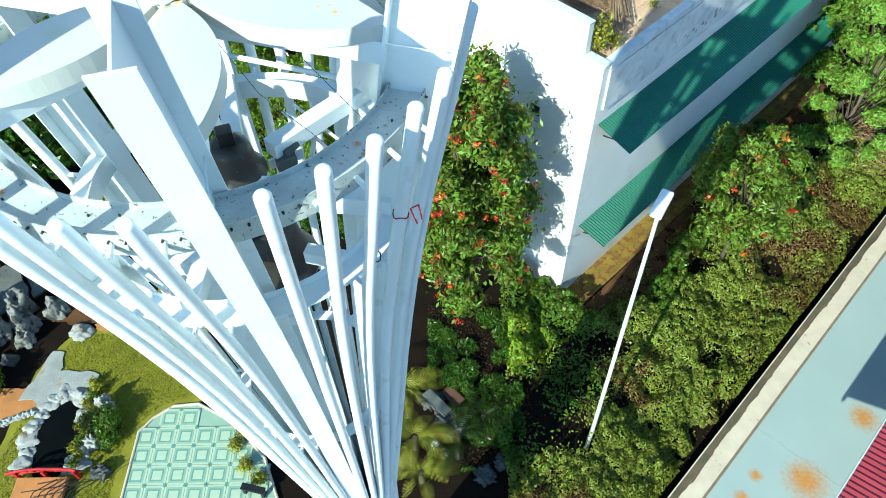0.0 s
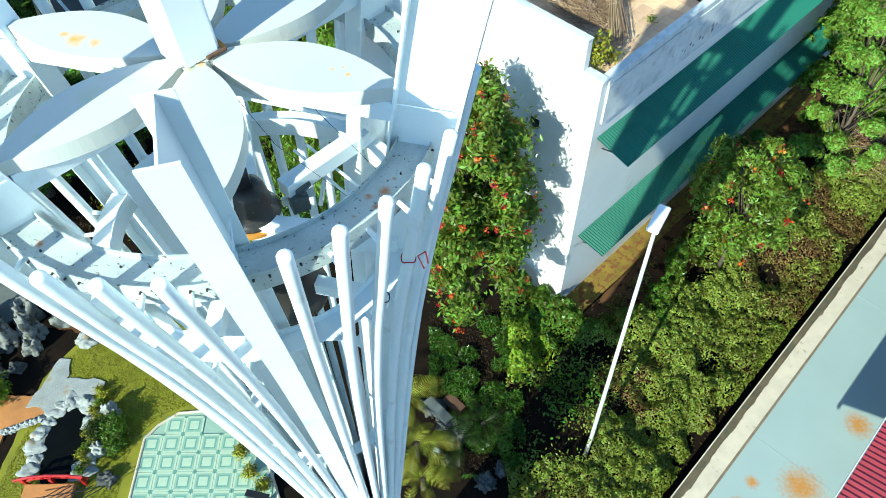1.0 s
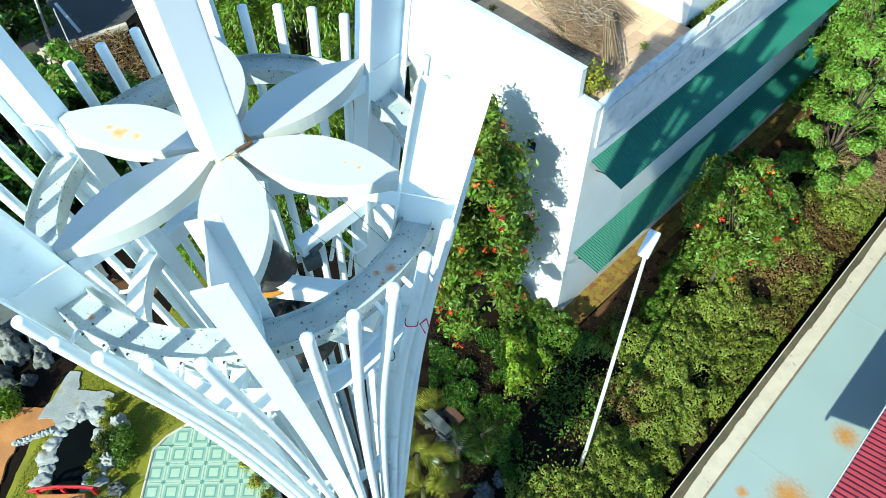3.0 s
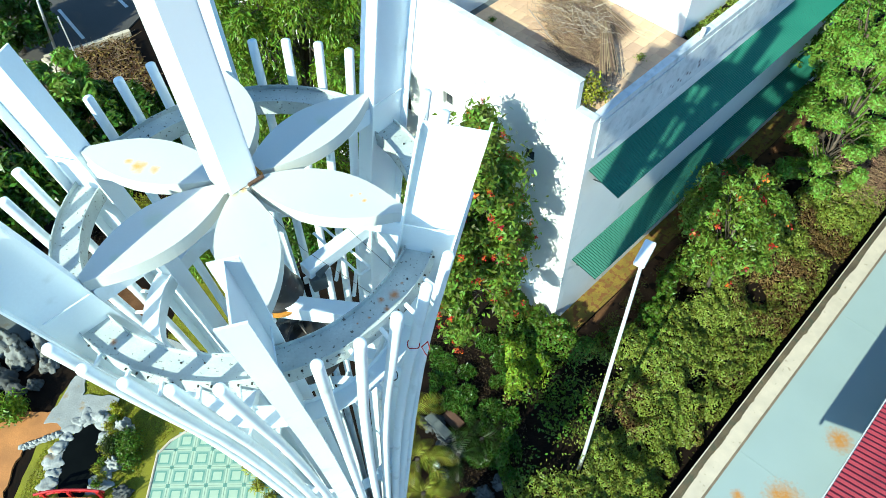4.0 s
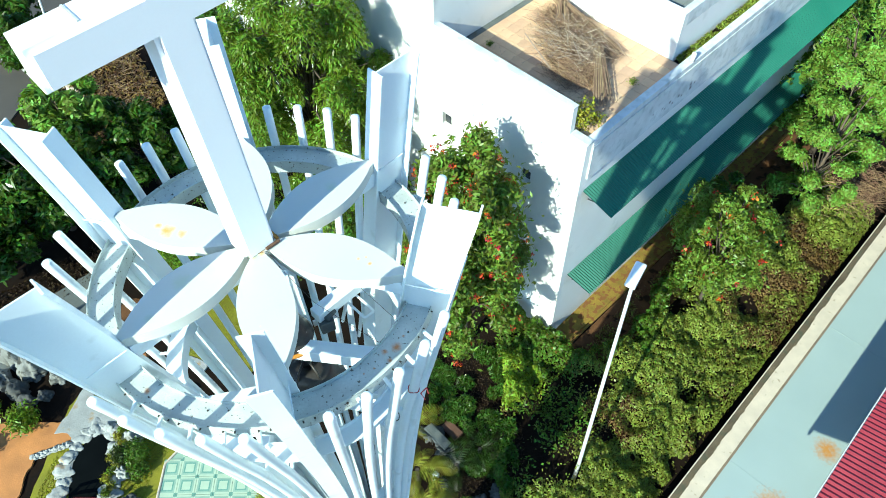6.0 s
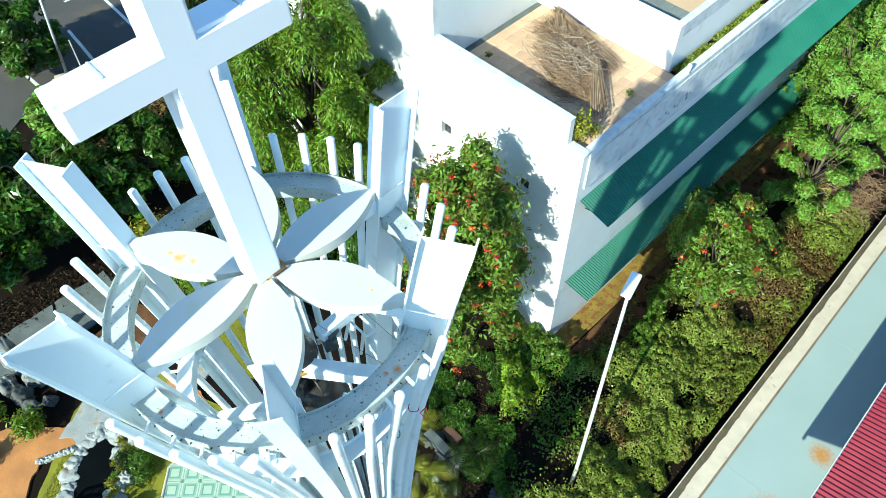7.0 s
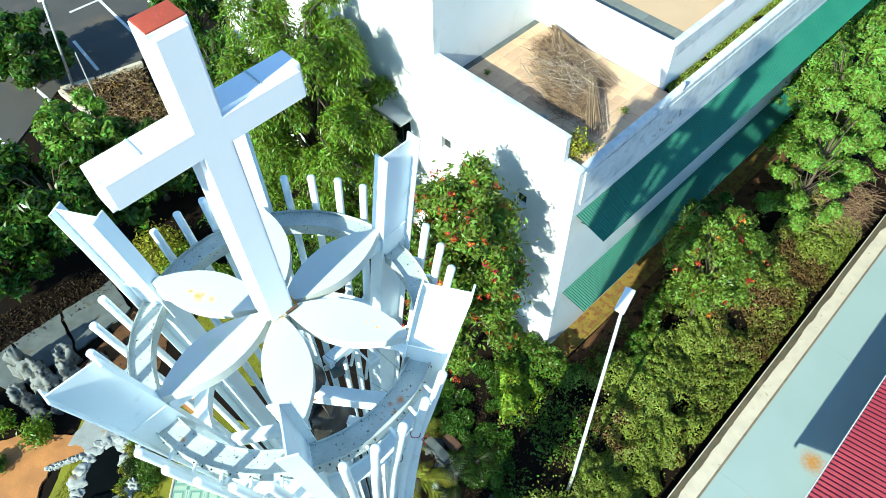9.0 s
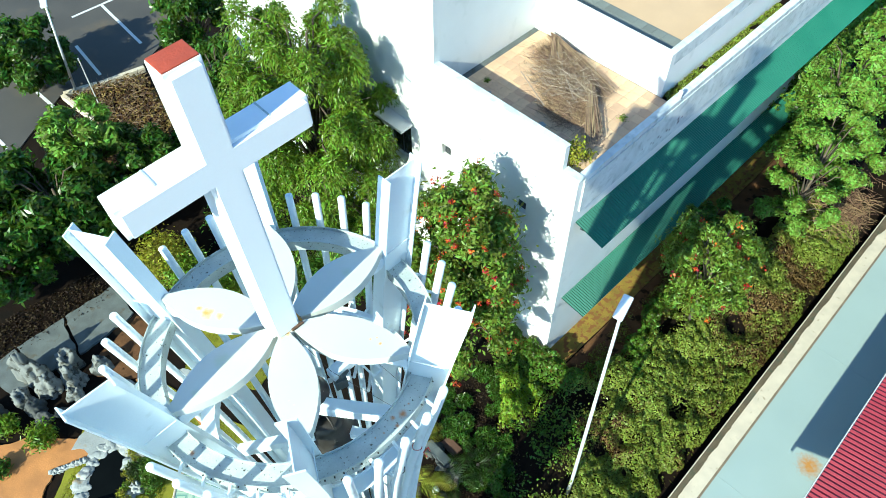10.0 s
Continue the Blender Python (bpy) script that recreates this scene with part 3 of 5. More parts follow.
def wall_with_openings(name, axis_v0, axis_v1, z0, z1, openings, t=0.2):
    """The south-west wall, u from 0 to t, with openings (v0, v1, z0, z1) cut through."""
    cuts_v = sorted({axis_v0, axis_v1, *[o[0] for o in openings], *[o[1] for o in openings]})
    cuts_z = sorted({z0, z1, *[o[2] for o in openings], *[o[3] for o in openings]})
    bm = bmesh.new()
    for va, vb in zip(cuts_v, cuts_v[1:]):
        for za, zb in zip(cuts_z, cuts_z[1:]):
            if not any(o[0] <= va and vb <= o[1] and o[2] <= za and zb <= o[3] for o in openings):
                add_box(bm, (t, vb - va, zb - za), HOUSE @ Matrix.Translation((t / 2, (va + vb) / 2, (za + zb) / 2)))
    bmesh.ops.remove_doubles(bm, verts=bm.verts, dist=1e-4)
    seen = {}
    for f in bm.faces:
        seen.setdefault(tuple(round(c, 3) for c in f.calc_center_median()), []).append(f)
    bmesh.ops.delete(bm, geom=[f for fs in seen.values() if len(fs) > 1 for f in fs], context="FACES_ONLY")
    return part(name, bm, PLASTER, house)


LOW_OPEN = [(1.37, 1.70, 5.38, 5.78), (4.03, 4.36, 5.44, 5.86)]
wall_low = wall_with_openings("wall", 0.0, 4.6, -0.3, CURB_Z, LOW_OPEN)
for o in LOW_OPEN:
    part("vent_back", hbox(0.12, 0.14, o[0], o[1], o[2], o[3]), GLASSD, wall_low)
TALL_OPEN = [(5.6, 6.5, 4.3, 5.7), (9.0, 10.0, 4.3, 5.7), (12.0, 13.0, 4.3, 5.7)]
wall_tall = wall_with_openings("tall_wall", 4.6, 14.8, -0.3, TALL_Z, TALL_OPEN)
for o in TALL_OPEN:
    w = part("window", hbox(0.10, 0.12, o[0], o[1], o[2], o[3]), GLASSD, house)
    part("window_frame", hbox(0.08, 0.10, (o[0] + o[1]) / 2 - 0.02, (o[0] + o[1]) / 2 + 0.02, o[2], o[3]), CONCRETE, w)
    part("window_hood", hbox(-0.45, -0.002, o[0] - 0.1, o[1] + 0.1, o[3] + 0.02, o[3] + 0.10), PLASTER, w)
part("tall_block", hbox(0.202, 9.0, 4.6, 14.8, -0.3, TALL_Z), PLASTER, house)
part("wall_south_east", hbox(0.202, 16.0, 0.0, 0.2, -0.3, FLOOR_Z - 0.002), PLASTER, house)
part("terrace_slab", hbox(0.202, 3.84, 0.202, 4.598, 7.2, FLOOR_Z - 0.02), CONCRETE, house)
part("parapet", hbox(0.0, 0.16, 0.48, 4.598, CURB_Z + 0.001, PAR_Z, 0.01), PLASTER, house)
part("parapet_coping", hbox(-0.012, 0.172, 0.47, 4.597, PAR_Z + 0.001, PAR_Z + 0.03, 0.008), STAINED, house, "stained grey coping")
part("curb", hbox(0.21, 16.0, -0.03, 0.17, FLOOR_Z, CURB_Z, 0.015), STAINED, house, "grey stained roof curb")
part("curb_end", hbox(-0.004, 0.205, -0.03, 0.475, CURB_Z + 0.002, CURB_Z + 0.03, 0.006), STAINED, house)
part("fascia", hbox(0.2, 16.0, -0.05, -0.002, 6.45, FLOOR_Z - 0.004), STAINED, house, "rain-streaked fascia")
# the second, higher roof terrace
part("upper_block", hbox(3.86, 16.0, 0.46, 4.598, -0.3, 8.28), PLASTER, house)
part("upper_parapet", hbox(3.86, 4.06, 0.46, 4.598, 8.282, BLOCK_Z, 0.01), PLASTER, house)
part("upper_parapet", hbox(4.062, 16.0, 0.46, 0.64, 8.282, BLOCK_Z, 0.01), STAINED, house)
part("upper_floor", hbox(4.062, 16.0, 0.642, 4.598, 8.284, 8.31), UPPER, house, "orange terrace floor")
# the near-black soil colour also stands for the shade down in the gutter
part("gutter", hbox(3.86, 16.0, 0.172, 0.458, 7.2, 7.36), SOIL, house, "dirt-filled roof gutter, coloured near black for its shade")
part("apron", hbox(0.0, 13.0, -0.55, -0.002, -0.3, 0.012), MOSS, house, "yellow mossy earth strip beside the wall")


def awning(z_in, z_out, out, u0, u1):
    """Corrugated sheet: waves run down the slope."""
    n = int((u1 - u0) / 0.019)
    bm = bmesh.new()
    rows = []
    for k in range(n + 1):
        u = u0 + (u1 - u0) * k / n
        h = 0.012 * math.cos(k * math.pi / 2)
        rows.append([bm.verts.new(H(u, v, z + h)) for v, z in ((-0.004, z_in), (-out, z_out))] + [bm.verts.new(H(u, v, z + h - 0.004)) for v, z in ((-out, z_out), (-0.004, z_in))])
    for a, c in zip(rows, rows[1:]):
        for s in range(4):
            bm.faces.new((a[s], c[s], c[(s + 1) % 4], a[(s + 1) % 4]))
    bm.faces.new(rows[0][::-1])
    bm.faces.new(rows[-1])
    a = part("awning", bm, AWNING, house, "green corrugated awning")
    for k in range(12):
        u = u0 + 0.3 + k * (u1 - u0 - 0.6) / 11
        part("awning_bracket", sweep([H(u, -0.01, z_in - 0.5), H(u, -out + 0.05, z_out - 0.03)], 0.015, 6), BLACKP, a)


awning(6.05, 5.80, 0.86, 0.18, 15.6)
awning(2.72, 2.60, 0.78, 0.26, 15.6)

# ---- the boundary wall and the neighbour's roofs ----
SIDE = Matrix.Translation((7.49, 3.62, 0)) @ pose(0, 0, 0, 0, 0, 45.5)


def sbox(u0, u1, v0, v1, z0, z1, bevel=0.0):
    return box((u1 - u0, v1 - v0, z1 - z0), SIDE @ Matrix.Translation(((u0 + u1) / 2, (v0 + v1) / 2, (z0 + z1) / 2)), bevel)


solid("boundary_wall", sbox(-9, 30, -0.05, 0.10, -3.2, 0.26, 0.02), MOSSY, "mossy concrete boundary wall", "wall", kind="structure")
solid("boundary_coping", sbox(-9, 30, -0.44, -0.052, -3.2, 0.20, 0.015), CREAM, "cream painted gutter coping beside the roof", "coping", kind="structure")
neighbour = thing("neighbour_house", tuple(SIDE @ Vector((8, -4, -3))), "low neighbouring house with pale blue and red sheet roofs", "house")
part("walls", sbox(-9, 30, -12, -0.5, -3.2, -0.06), PLASTER, neighbour)
part("blue_roof", sbox(-9, 30, -6.0, -0.442, -0.055, 0.0), BLUEROOF, neighbour, "pale blue sheet roof with rust stains")
for u in (-3.6, 1.2, 6.8, 12.4):
    part("roof_seam", sbox(u, u + 0.012, -6.0, -0.45, 0.001, 0.006), BLUEROOF, neighbour)
part("flashing", sbox(-9, 30, -0.50, -0.443, 0.001, 0.03), FLASH, neighbour, "dull rusty flashing strip")
solid("wall_edge", sbox(-9, 30, 0.085, 0.115, 0.2, 0.285, 0.008), CREAM, "pale worn edge of the boundary wall", "wall", kind="structure")
crust = bmesh.new()
edge = []
for k in range(420):
    u = -6 + 0.075 * k
    v = -0.054 - max(0.0, 0.17 * noise.noise((u * 0.43, 4, 0)) + 0.07 * noise.noise((u * 1.7, 2, 0)) + 0.035 * noise.noise((u * 7.3, 5, 0)) + 0.004)
    edge.append([crust.verts.new(SIDE @ Vector((u, vv, z))) for vv, z in ((-0.04, 0.22), (-0.04, 0.264), (v, 0.23), (v - 0.004, 0.196))])
for p, q in zip(edge, edge[1:]):
    for j in range(3):
        crust.faces.new((p[j], p[j + 1], q[j + 1], q[j]))
solid("moss_crust", crust, MOSSY, "broken mossy crust along the coping", "moss", kind="stuff")


def red_roof():
    bm = bmesh.new()
    n = 960
    rows = []
    for k in range(n + 1):
        u = -1.5 + 31.5 * k / n
        h = 0.016 * math.cos(k * math.pi / 2)
        rows.append([bm.verts.new(SIDE @ Vector((u, v, z + h + dz))) for v, z, dz in ((-2.22, 3.0, 0), (-12, 5.0, 0), (-12, 5.0, -0.01), (-2.22, 3.0, -0.01))])
    for a, c in zip(rows, rows[1:]):
        for s in range(4):
            bm.faces.new((a[s], c[s], c[(s + 1) % 4], a[(s + 1) % 4]))
    bm.faces.new(rows[0])
    bm.faces.new(rows[-1][::-1])
    return part("red_roof", bm, REDROOF, neighbour, "red corrugated sheet roof")


red_roof()
part("gutter_edge", sbox(-1.5, 30, -2.26, -2.19, 2.90, 2.965), LINE, neighbour)
part("upper_wall", sbox(1.5, 30, -12, -3.4, 0.002, 2.9), PLASTER, neighbour)

# ---- street lamp in the yard ----
lamp = thing("street_lamp", (4.72, 4.1, 0), "white street lamp on a tall slim pole among the shrubs", "lamp")
part("pole", sweep([(4.60, 3.75, -0.4), (4.66, 3.88, 0.65), (4.98, 4.95, 7.2)], [0.055, 0.048, 0.036], 12), PIPEM, lamp, smooth=True)
part("lamp_head", box((0.22, 0.58, 0.10), Matrix.Translation((4.95, 4.88, 7.28)) @ pose(0, 0, 0, 8, 0, -32), 0.035), LAMPW, lamp, "white lamp housing")

# ---- road, plaza, garden ----
patch("road", [(-40, 10), (-15.0, 16.0), (-14.1, 20.3), (-13.6, 20.6), (-11.2, 22.2), (-9.5, 27), (-6, 45), (-60, 45)], 0.0, ASPHALT, "grey asphalt parking area with white bay lines", "road")
LINES = [((-16.35, 21.75), (-14.1, 19.6)), ((-17.6, 21.2), (-16.35, 21.75)), ((-16.4, 18.5), (-15.2, 17.3)), ((-14.1, 26.6), (-11.6, 23.7)), ((-15.2, 25.7), (-13.3, 27.4)), ((-14.4, 23.6), (-12.8, 21.6)), ((-19.5, 23.5), (-17.5, 21.4))]
for (x0, y0), (x1, y1) in LINES:
    w = math.degrees(math.atan2(y1 - y0, x1 - x0))
    solid("bay_line", box((math.hypot(x1 - x0, y1 - y0), 0.13, 0.006), pose((x0 + x1) / 2, (y0 + y1) / 2, 0.036, 0, 0, w)), LINE, "white painted parking bay line on asphalt", "road line", kind="structure")
for (x0, y0), (x1, y1) in (((-13.9, 20.2), (-12.2, 18.7)), ((-12.6, 20.9), (-11.0, 21.9)), ((-13.9, 20.3), (-12.7, 20.9))):
    w = math.degrees(math.atan2(y1 - y0, x1 - x0))
    solid("kerb", box((math.hypot(x1 - x0, y1 - y0), 0.18, 0.42), pose((x0 + x1) / 2, (y0 + y1) / 2, 0.0, 0, 0, w), 0.02), CREAM, "white painted planter kerb", "kerb", kind="structure")
patch("lawn", jag([(-9.4, 2.0), (-9.0, 6.0), (-8.3, 7.3), (-7.0, 7.2), (-5.2, 6.2), (-4.0, 5.6), (-4.0, 5.15), (-5.3, 5.0), (-5.78, 4.68), (-6.03, 4.3), (-6.03, 1.0)], 0.03), 0.0, LAWN, "sunlit lawn of short grass", "lawn", 0.01)
patch("patio", jag([(-14, 2.0), (-13.0, 5.0), (-10.3, 5.6), (-9.0, 5.5), (-8.5, 5.2), (-8.7, 4.8), (-9.5, 4.5), (-9.6, 3.4), (-9.3, 2.0)]), 0.0, ORANGE, "orange earth path beside the pond", "path", 0.025)
for outline in ([(-12.6, 7.6), (-11.9, 8.45), (-10.75, 7.45), (-11.4, 6.9)], [(-11.85, 8.5), (-10.75, 9.55), (-9.85, 8.2), (-10.7, 7.5)], [(-10.68, 9.62), (-9.45, 10.8), (-8.5, 9.7), (-9.75, 8.25)]):
    patch("concrete_slab", jag(outline, 0.05), 0.0, CONCRETE, "stained grey concrete slab among the rocks", "slab", 0.05)
patch("flagstones", jag([(-9.15, 5.25), (-8.95, 5.7), (-8.75, 6.5), (-8.45, 6.55), (-8.35, 5.95), (-7.7, 5.95), (-7.35, 5.8), (-7.4, 5.55), (-7.9, 5.4), (-8.2, 5.0), (-8.5, 5.0)]), 0.0, ROCKP, "pale limewashed flagstones at the pond head", "paving", 0.05)
patch("back_lawn", jag([(-6.5, 7.75), (-6.35, 9.4), (-6.7, 11.4), (-4.2, 11.4), (-3.5, 8.5), (-4.2, 6.9), (-5.4, 7.3)]), 0.0, LAWN, "lawn behind the tower", "lawn", 0.012)
patch("stone_edging", jag([(-6.7, 7.6), (-6.55, 7.75), (-5.4, 7.25), (-5.5, 6.95)], 0.04), 0.0, ROCKP, "pale stone edging of the lawn", "edging", 0.03)
solid("water", prism(blob_outline(-7.9, 4.15, 0.50, 1.05, seed=3, rough=0.07), -0.2, 0.03), WATER, "black still water of a garden pond", "pond", kind="structure")

# patterned tiles of the plaza
PLAZA = [(-6.05, -2.0), (-6.0, 4.3), (-5.75, 4.65), (-5.3, 4.97), (-4.7, 5.02), (-3.75, 4.5), (-2.9, 3.6), (-2.0, 1.5), (-2.2, -2.0)]
plaza = patch("plaza", PLAZA, 0.0, TILE_BASE, "plaza of pale green patterned tiles", "pavement", -0.002)
edge = [(x, y, 0.02) for x, y in PLAZA]
solid("plaza_edge", sweep(edge, 0.035, 8), CREAM, "cream kerb round the tiled plaza", "kerb", kind="structure")


def inside(x, y, poly):
    hit = False
    for (x0, y0), (x1, y1) in zip(poly, poly[1:] + poly[:1]):
        if (y0 > y) != (y1 > y) and x < (x1 - x0) * (y - y0) / (y1 - y0) + x0:
            hit = not hit
    return hit


def tile_mesh(size):
    """One tile: a light square in a green frame, with corner squares, all in one upper face."""
    bm = bmesh.new()
    cuts = [-0.5, -0.40, -0.31, -0.23, 0.23, 0.31, 0.40, 0.5]
    g = [[bm.verts.new((size * a * 0.985, size * c * 0.985, 0.022)) for a in cuts] for c in cuts]
    for j in range(7):
        for k in range(7):
            f = bm.faces.new((g[j][k], g[j][k + 1], g[j + 1][k + 1], g[j + 1][k]))
            ring = min(j, k, 6 - j, 6 - k)
            f.material_index = (1 if (j in (0, 6)) == (k in (0, 6)) else 2) if ring == 0 else (2, 0, 1, 2)[ring] if ring < 3 else 2
            if ring == 1:
                f.material_index = 0
    edge = [bm.verts.new((size * a * 0.985, size * c * 0.985, 0.0)) for a, c in ((-0.5, -0.5), (0.5, -0.5), (0.5, 0.5), (-0.5, 0.5))]
    top = [g[0][0], g[0][7], g[7][7], g[7][0]]
    sides = [g[0], [r[7] for r in g], g[7][::-1], [r[0] for r in g][::-1]]
    for k in range(4):
        bm.faces.new([edge[k], edge[(k + 1) % 4]] + sides[k][::-1])
    return as_mesh("tile", bm, [TILE_BASE, TILE_BAND, TILE_LIGHT])


def rock(name, x, y, z, r, h, mat, seed, label, category="rock", group="", crag=1.0):
    bm = bmesh.new()
    bmesh.ops.create_icosphere(bm, subdivisions=4, radius=1.0)
    for v in bm.verts:
        p = v.co * 1.3 + Vector((seed * 3.1, seed * 1.7, 0))
        k = 1 + 0.5 * noise.noise(p) + crag * (0.45 * noise.noise(p * 2.4) + 0.4 * abs(noise.noise(p * 4.5)) + 0.12 * noise.noise(p * 11) - 0.12)
        v.co = Vector((v.co.x * r * k + x, v.co.y * r * k * 0.85 + y, max(-0.1, v.co.z * h * k) + z))
    return solid(name, bm, mat, label, category, group, smooth=True)


def tree(x, y, height, spread, leaf, n, length, width, label, clumps=14, trunk_r=0.1, low=0.35, seed=1, droop=0.3, category="tree", flowers=None, fl_n=0, name="tree", tuft=0, plumes=0, bloom=0.06):
    rng = random.Random(seed)
    clumps = int(clumps * 1.8)
    g = ground_z(x, y)
    t = thing(name, (x, y, g), label, category)
    top = Vector((x + rng.uniform(-0.2, 0.2), y + rng.uniform(-0.2, 0.2), g + height * 0.72))
    bm = sweep([(x, y, g - 0.2), (x + 0.05, y, g + height * 0.3), tuple(top)], [trunk_r, trunk_r * 0.8, trunk_r * 0.3], 9)
    cloud, blooms = [], []
    for k in range(clumps):
        w = 2.399 * k + rng.uniform(-0.4, 0.4)
        lev = low + (1 - low) * ((k + 0.5) / clumps)
        reach = spread * math.sqrt(max(0.05, 1 - ((lev - 0.55) / 0.62) ** 2)) * rng.uniform(0.35, 0.95)
        c = Vector((x + reach * math.cos(w), y + reach * math.sin(w), g + height * (lev * 0.88)))
        sweep([tuple(Vector((x, y, g + height * min(0.6, lev * 0.55)))), tuple((c + Vector((x, y, c.z))) / 2 + Vector((0, 0, -0.1))), tuple(c)], [trunk_r * 0.3, trunk_r * 0.18, trunk_r * 0.06], 6, bm=bm)
        rad = spread * rng.uniform(0.15, 0.31)
        radii = (rad, rad, rad * rng.uniform(0.6, 1.0))
        per = max(20, int(n / clumps))
        if plumes:
            p, nn = clump_points(c, tuple(q * 0.6 for q in radii), per // 2)
            cloud.append(leaf_cloud(p, nn, length, width))
            cloud.append(plume(c + Vector((0, 0, rad * 0.5)), rad * 0.75, rad * rng.uniform(1.0, 1.8), per, length, width))
        elif tuft:
            # leaves in rosettes at twig ends
            p, nn = clump_points(c, radii, per // tuft, 0.55)
            p, nn = np.repeat(p, tuft, 0), np.repeat(nn, tuft, 0)
            out = unit(np.cross(nn, RNG.normal(0, 1, p.shape))) * RNG.uniform(0.25, 0.6, (len(p), 1)) * length
            cloud.append(leaf_cloud(p + out, nn, length, width, droop, 0.35))
        else:
            p, nn = clump_points(c, radii, per)
            cloud.append(leaf_cloud(p, nn, length, width, droop))
        if flowers:
            # stray twigs round each clump
            p, nn = clump_points(c, tuple(q * 1.5 for q in radii), per // 14, 0.9)
            cloud.append(leaf_cloud(p, nn, length, width, droop))
            p, nn = clump_points(c, tuple(q * 1.15 for q in radii), max(1, fl_n // clumps), 1.1)
            p, nn = np.repeat(p, 16, 0) + RNG.normal(0, bloom * 0.62, (len(p) * 16, 3)), np.repeat(nn, 16, 0)
            blooms.append(leaf_cloud(p, nn, bloom * 1.15, bloom * 0.85, 0.1))
    part("trunk", bm, BARK, t, smooth=True)
    for nm, data, mt in (("crown", cloud, leaf), ("blossoms", blooms, flowers)):
        if data:
            crown = new(nm, raw_mesh(nm, np.concatenate(data), 4, mt))
            crown.parent, crown.matrix_parent_inverse = t, Matrix.Translation((-x, -y, -g))
    return t


tree(-2.1, 11.9, 10.4, 2.45, LEAF_B, 70000, 0.15, 0.042, "tall tree with drooping bright green leaves before the house", 60, 0.16, seed=4, plumes=1, low=0.3)
tree(-1.4, 11.9, 3.6, 1.9, LEAF_A, 14000, 0.2, 0.065, "leafy green tree below the tall tree", 18, 0.1, seed=34, low=0.15, plumes=1)
tree(-6.2, 16.8, 5.2, 1.5, LEAF_A, 12000, 0.22, 0.07, "green tree growing against the white house wall", 24, 0.14, seed=24, plumes=1)
tree(-10.8, 12.4, 4.0, 2.3, LEAF_A, 22000, 0.28, 0.10, "dense dark green tree beside the road", 22, 0.14, seed=5, tuft=7)
tree(-12.4, 10.6, 3.6, 1.9, LEAF_A, 13000, 0.26, 0.095, "spreading dark green tree over the concrete slab", 18, 0.13, seed=15, tuft=7)
tree(-10.3, 14.4, 4.7, 1.35, LEAF_R, 9000, 0.30, 0.10, "tree with tufts of large fresh yellow-green leaves", 12, 0.12, seed=51, low=0.45, tuft=8)
tree(-8.4, 14.4, 3.4, 1.7, LEAF_A, 10000, 0.24, 0.09, "dark green tree beside the dry planter", 14, 0.12, seed=16, tuft=7)
tree(-14.9, 20.8, 3.2, 1.7, LEAF_A, 14000, 0.26, 0.09, "dark tree at the edge of the parking area", 18, 0.12, seed=17, low=0.3, tuft=6)
tree(-8.3, 21.9, 4.2, 1.7, LEAF_A, 10000, 0.25, 0.09, "roadside tree casting shade on the asphalt", 14, 0.13, seed=18)
flower_tree = tree(1.88, 7.65, 8.5, 1.62, LEAF_F, 50000, 0.16, 0.065, "flowering tree with red blossoms against the white wall", 30, 0.1, seed=6, low=0.29, flowers=FLOWER, fl_n=330, bloom=0.06, tuft=5)
tree(8.85, 8.85, 5.4, 1.4, LEAF_F, 17000, 0.13, 0.05, "small flowering tree with red blossoms in the yard", 22, 0.07, seed=7, low=0.40, flowers=FLOWER, fl_n=50, bloom=0.075, tuft=5)
tree(9.5, 11.0, 3.4, 1.0, LEAF_A, 8000, 0.16, 0.075, "dark glossy shrub beside the house wall", 14, 0.07, seed=41, low=0.2, tuft=6)
tree(14.2, 15.0, 6.0, 2.2, LEAF_R, 34000, 0.16, 0.06, "bright green tree at the end of the yard", 24, 0.12, seed=8, tuft=7)
tree(12.9, 12.5, 6.2, 1.4, LEAF_R, 24000, 0.14, 0.055, "bright green shrub tree in the yard", 16, 0.09, seed=9, low=0.2, tuft=7)
tree(14.9, 19.6, 4.6, 2.2, LEAF_R, 20000, 0.17, 0.065, "green tree leaning over the end of the awnings", 18, 0.12, seed=43, tuft=7)
tree(19.5, 21.5, 4.6, 3.0, LEAF_R, 14000, 0.24, 0.10, "green tree beyond the yard", 18, 0.12, seed=10, tuft=7)


PINKS = [(2.3, 8.1, 6.4), (2.6, 7.8, 5.9), (1.5, 8.4, 6.6), (3.0, 7.4, 4.6)]
pp = np.repeat(np.array(PINKS), 14, 0) + RNG.normal(0, 0.045, (14 * len(PINKS), 3))
pinks = new("pink_blossoms", raw_mesh("pink_blossoms", leaf_cloud(pp, np.tile([-0.3, -0.5, 1.0], (len(pp), 1)), 0.09, 0.065, 0.1), 4, PINKF))
pinks.parent, pinks.matrix_parent_inverse = flower_tree, Matrix.Translation(-flower_tree.location)
tagged(pinks, "pink blossoms")


RS = random.Random(11)
LATTICE = np.random.default_rng(5).random((64, 64))


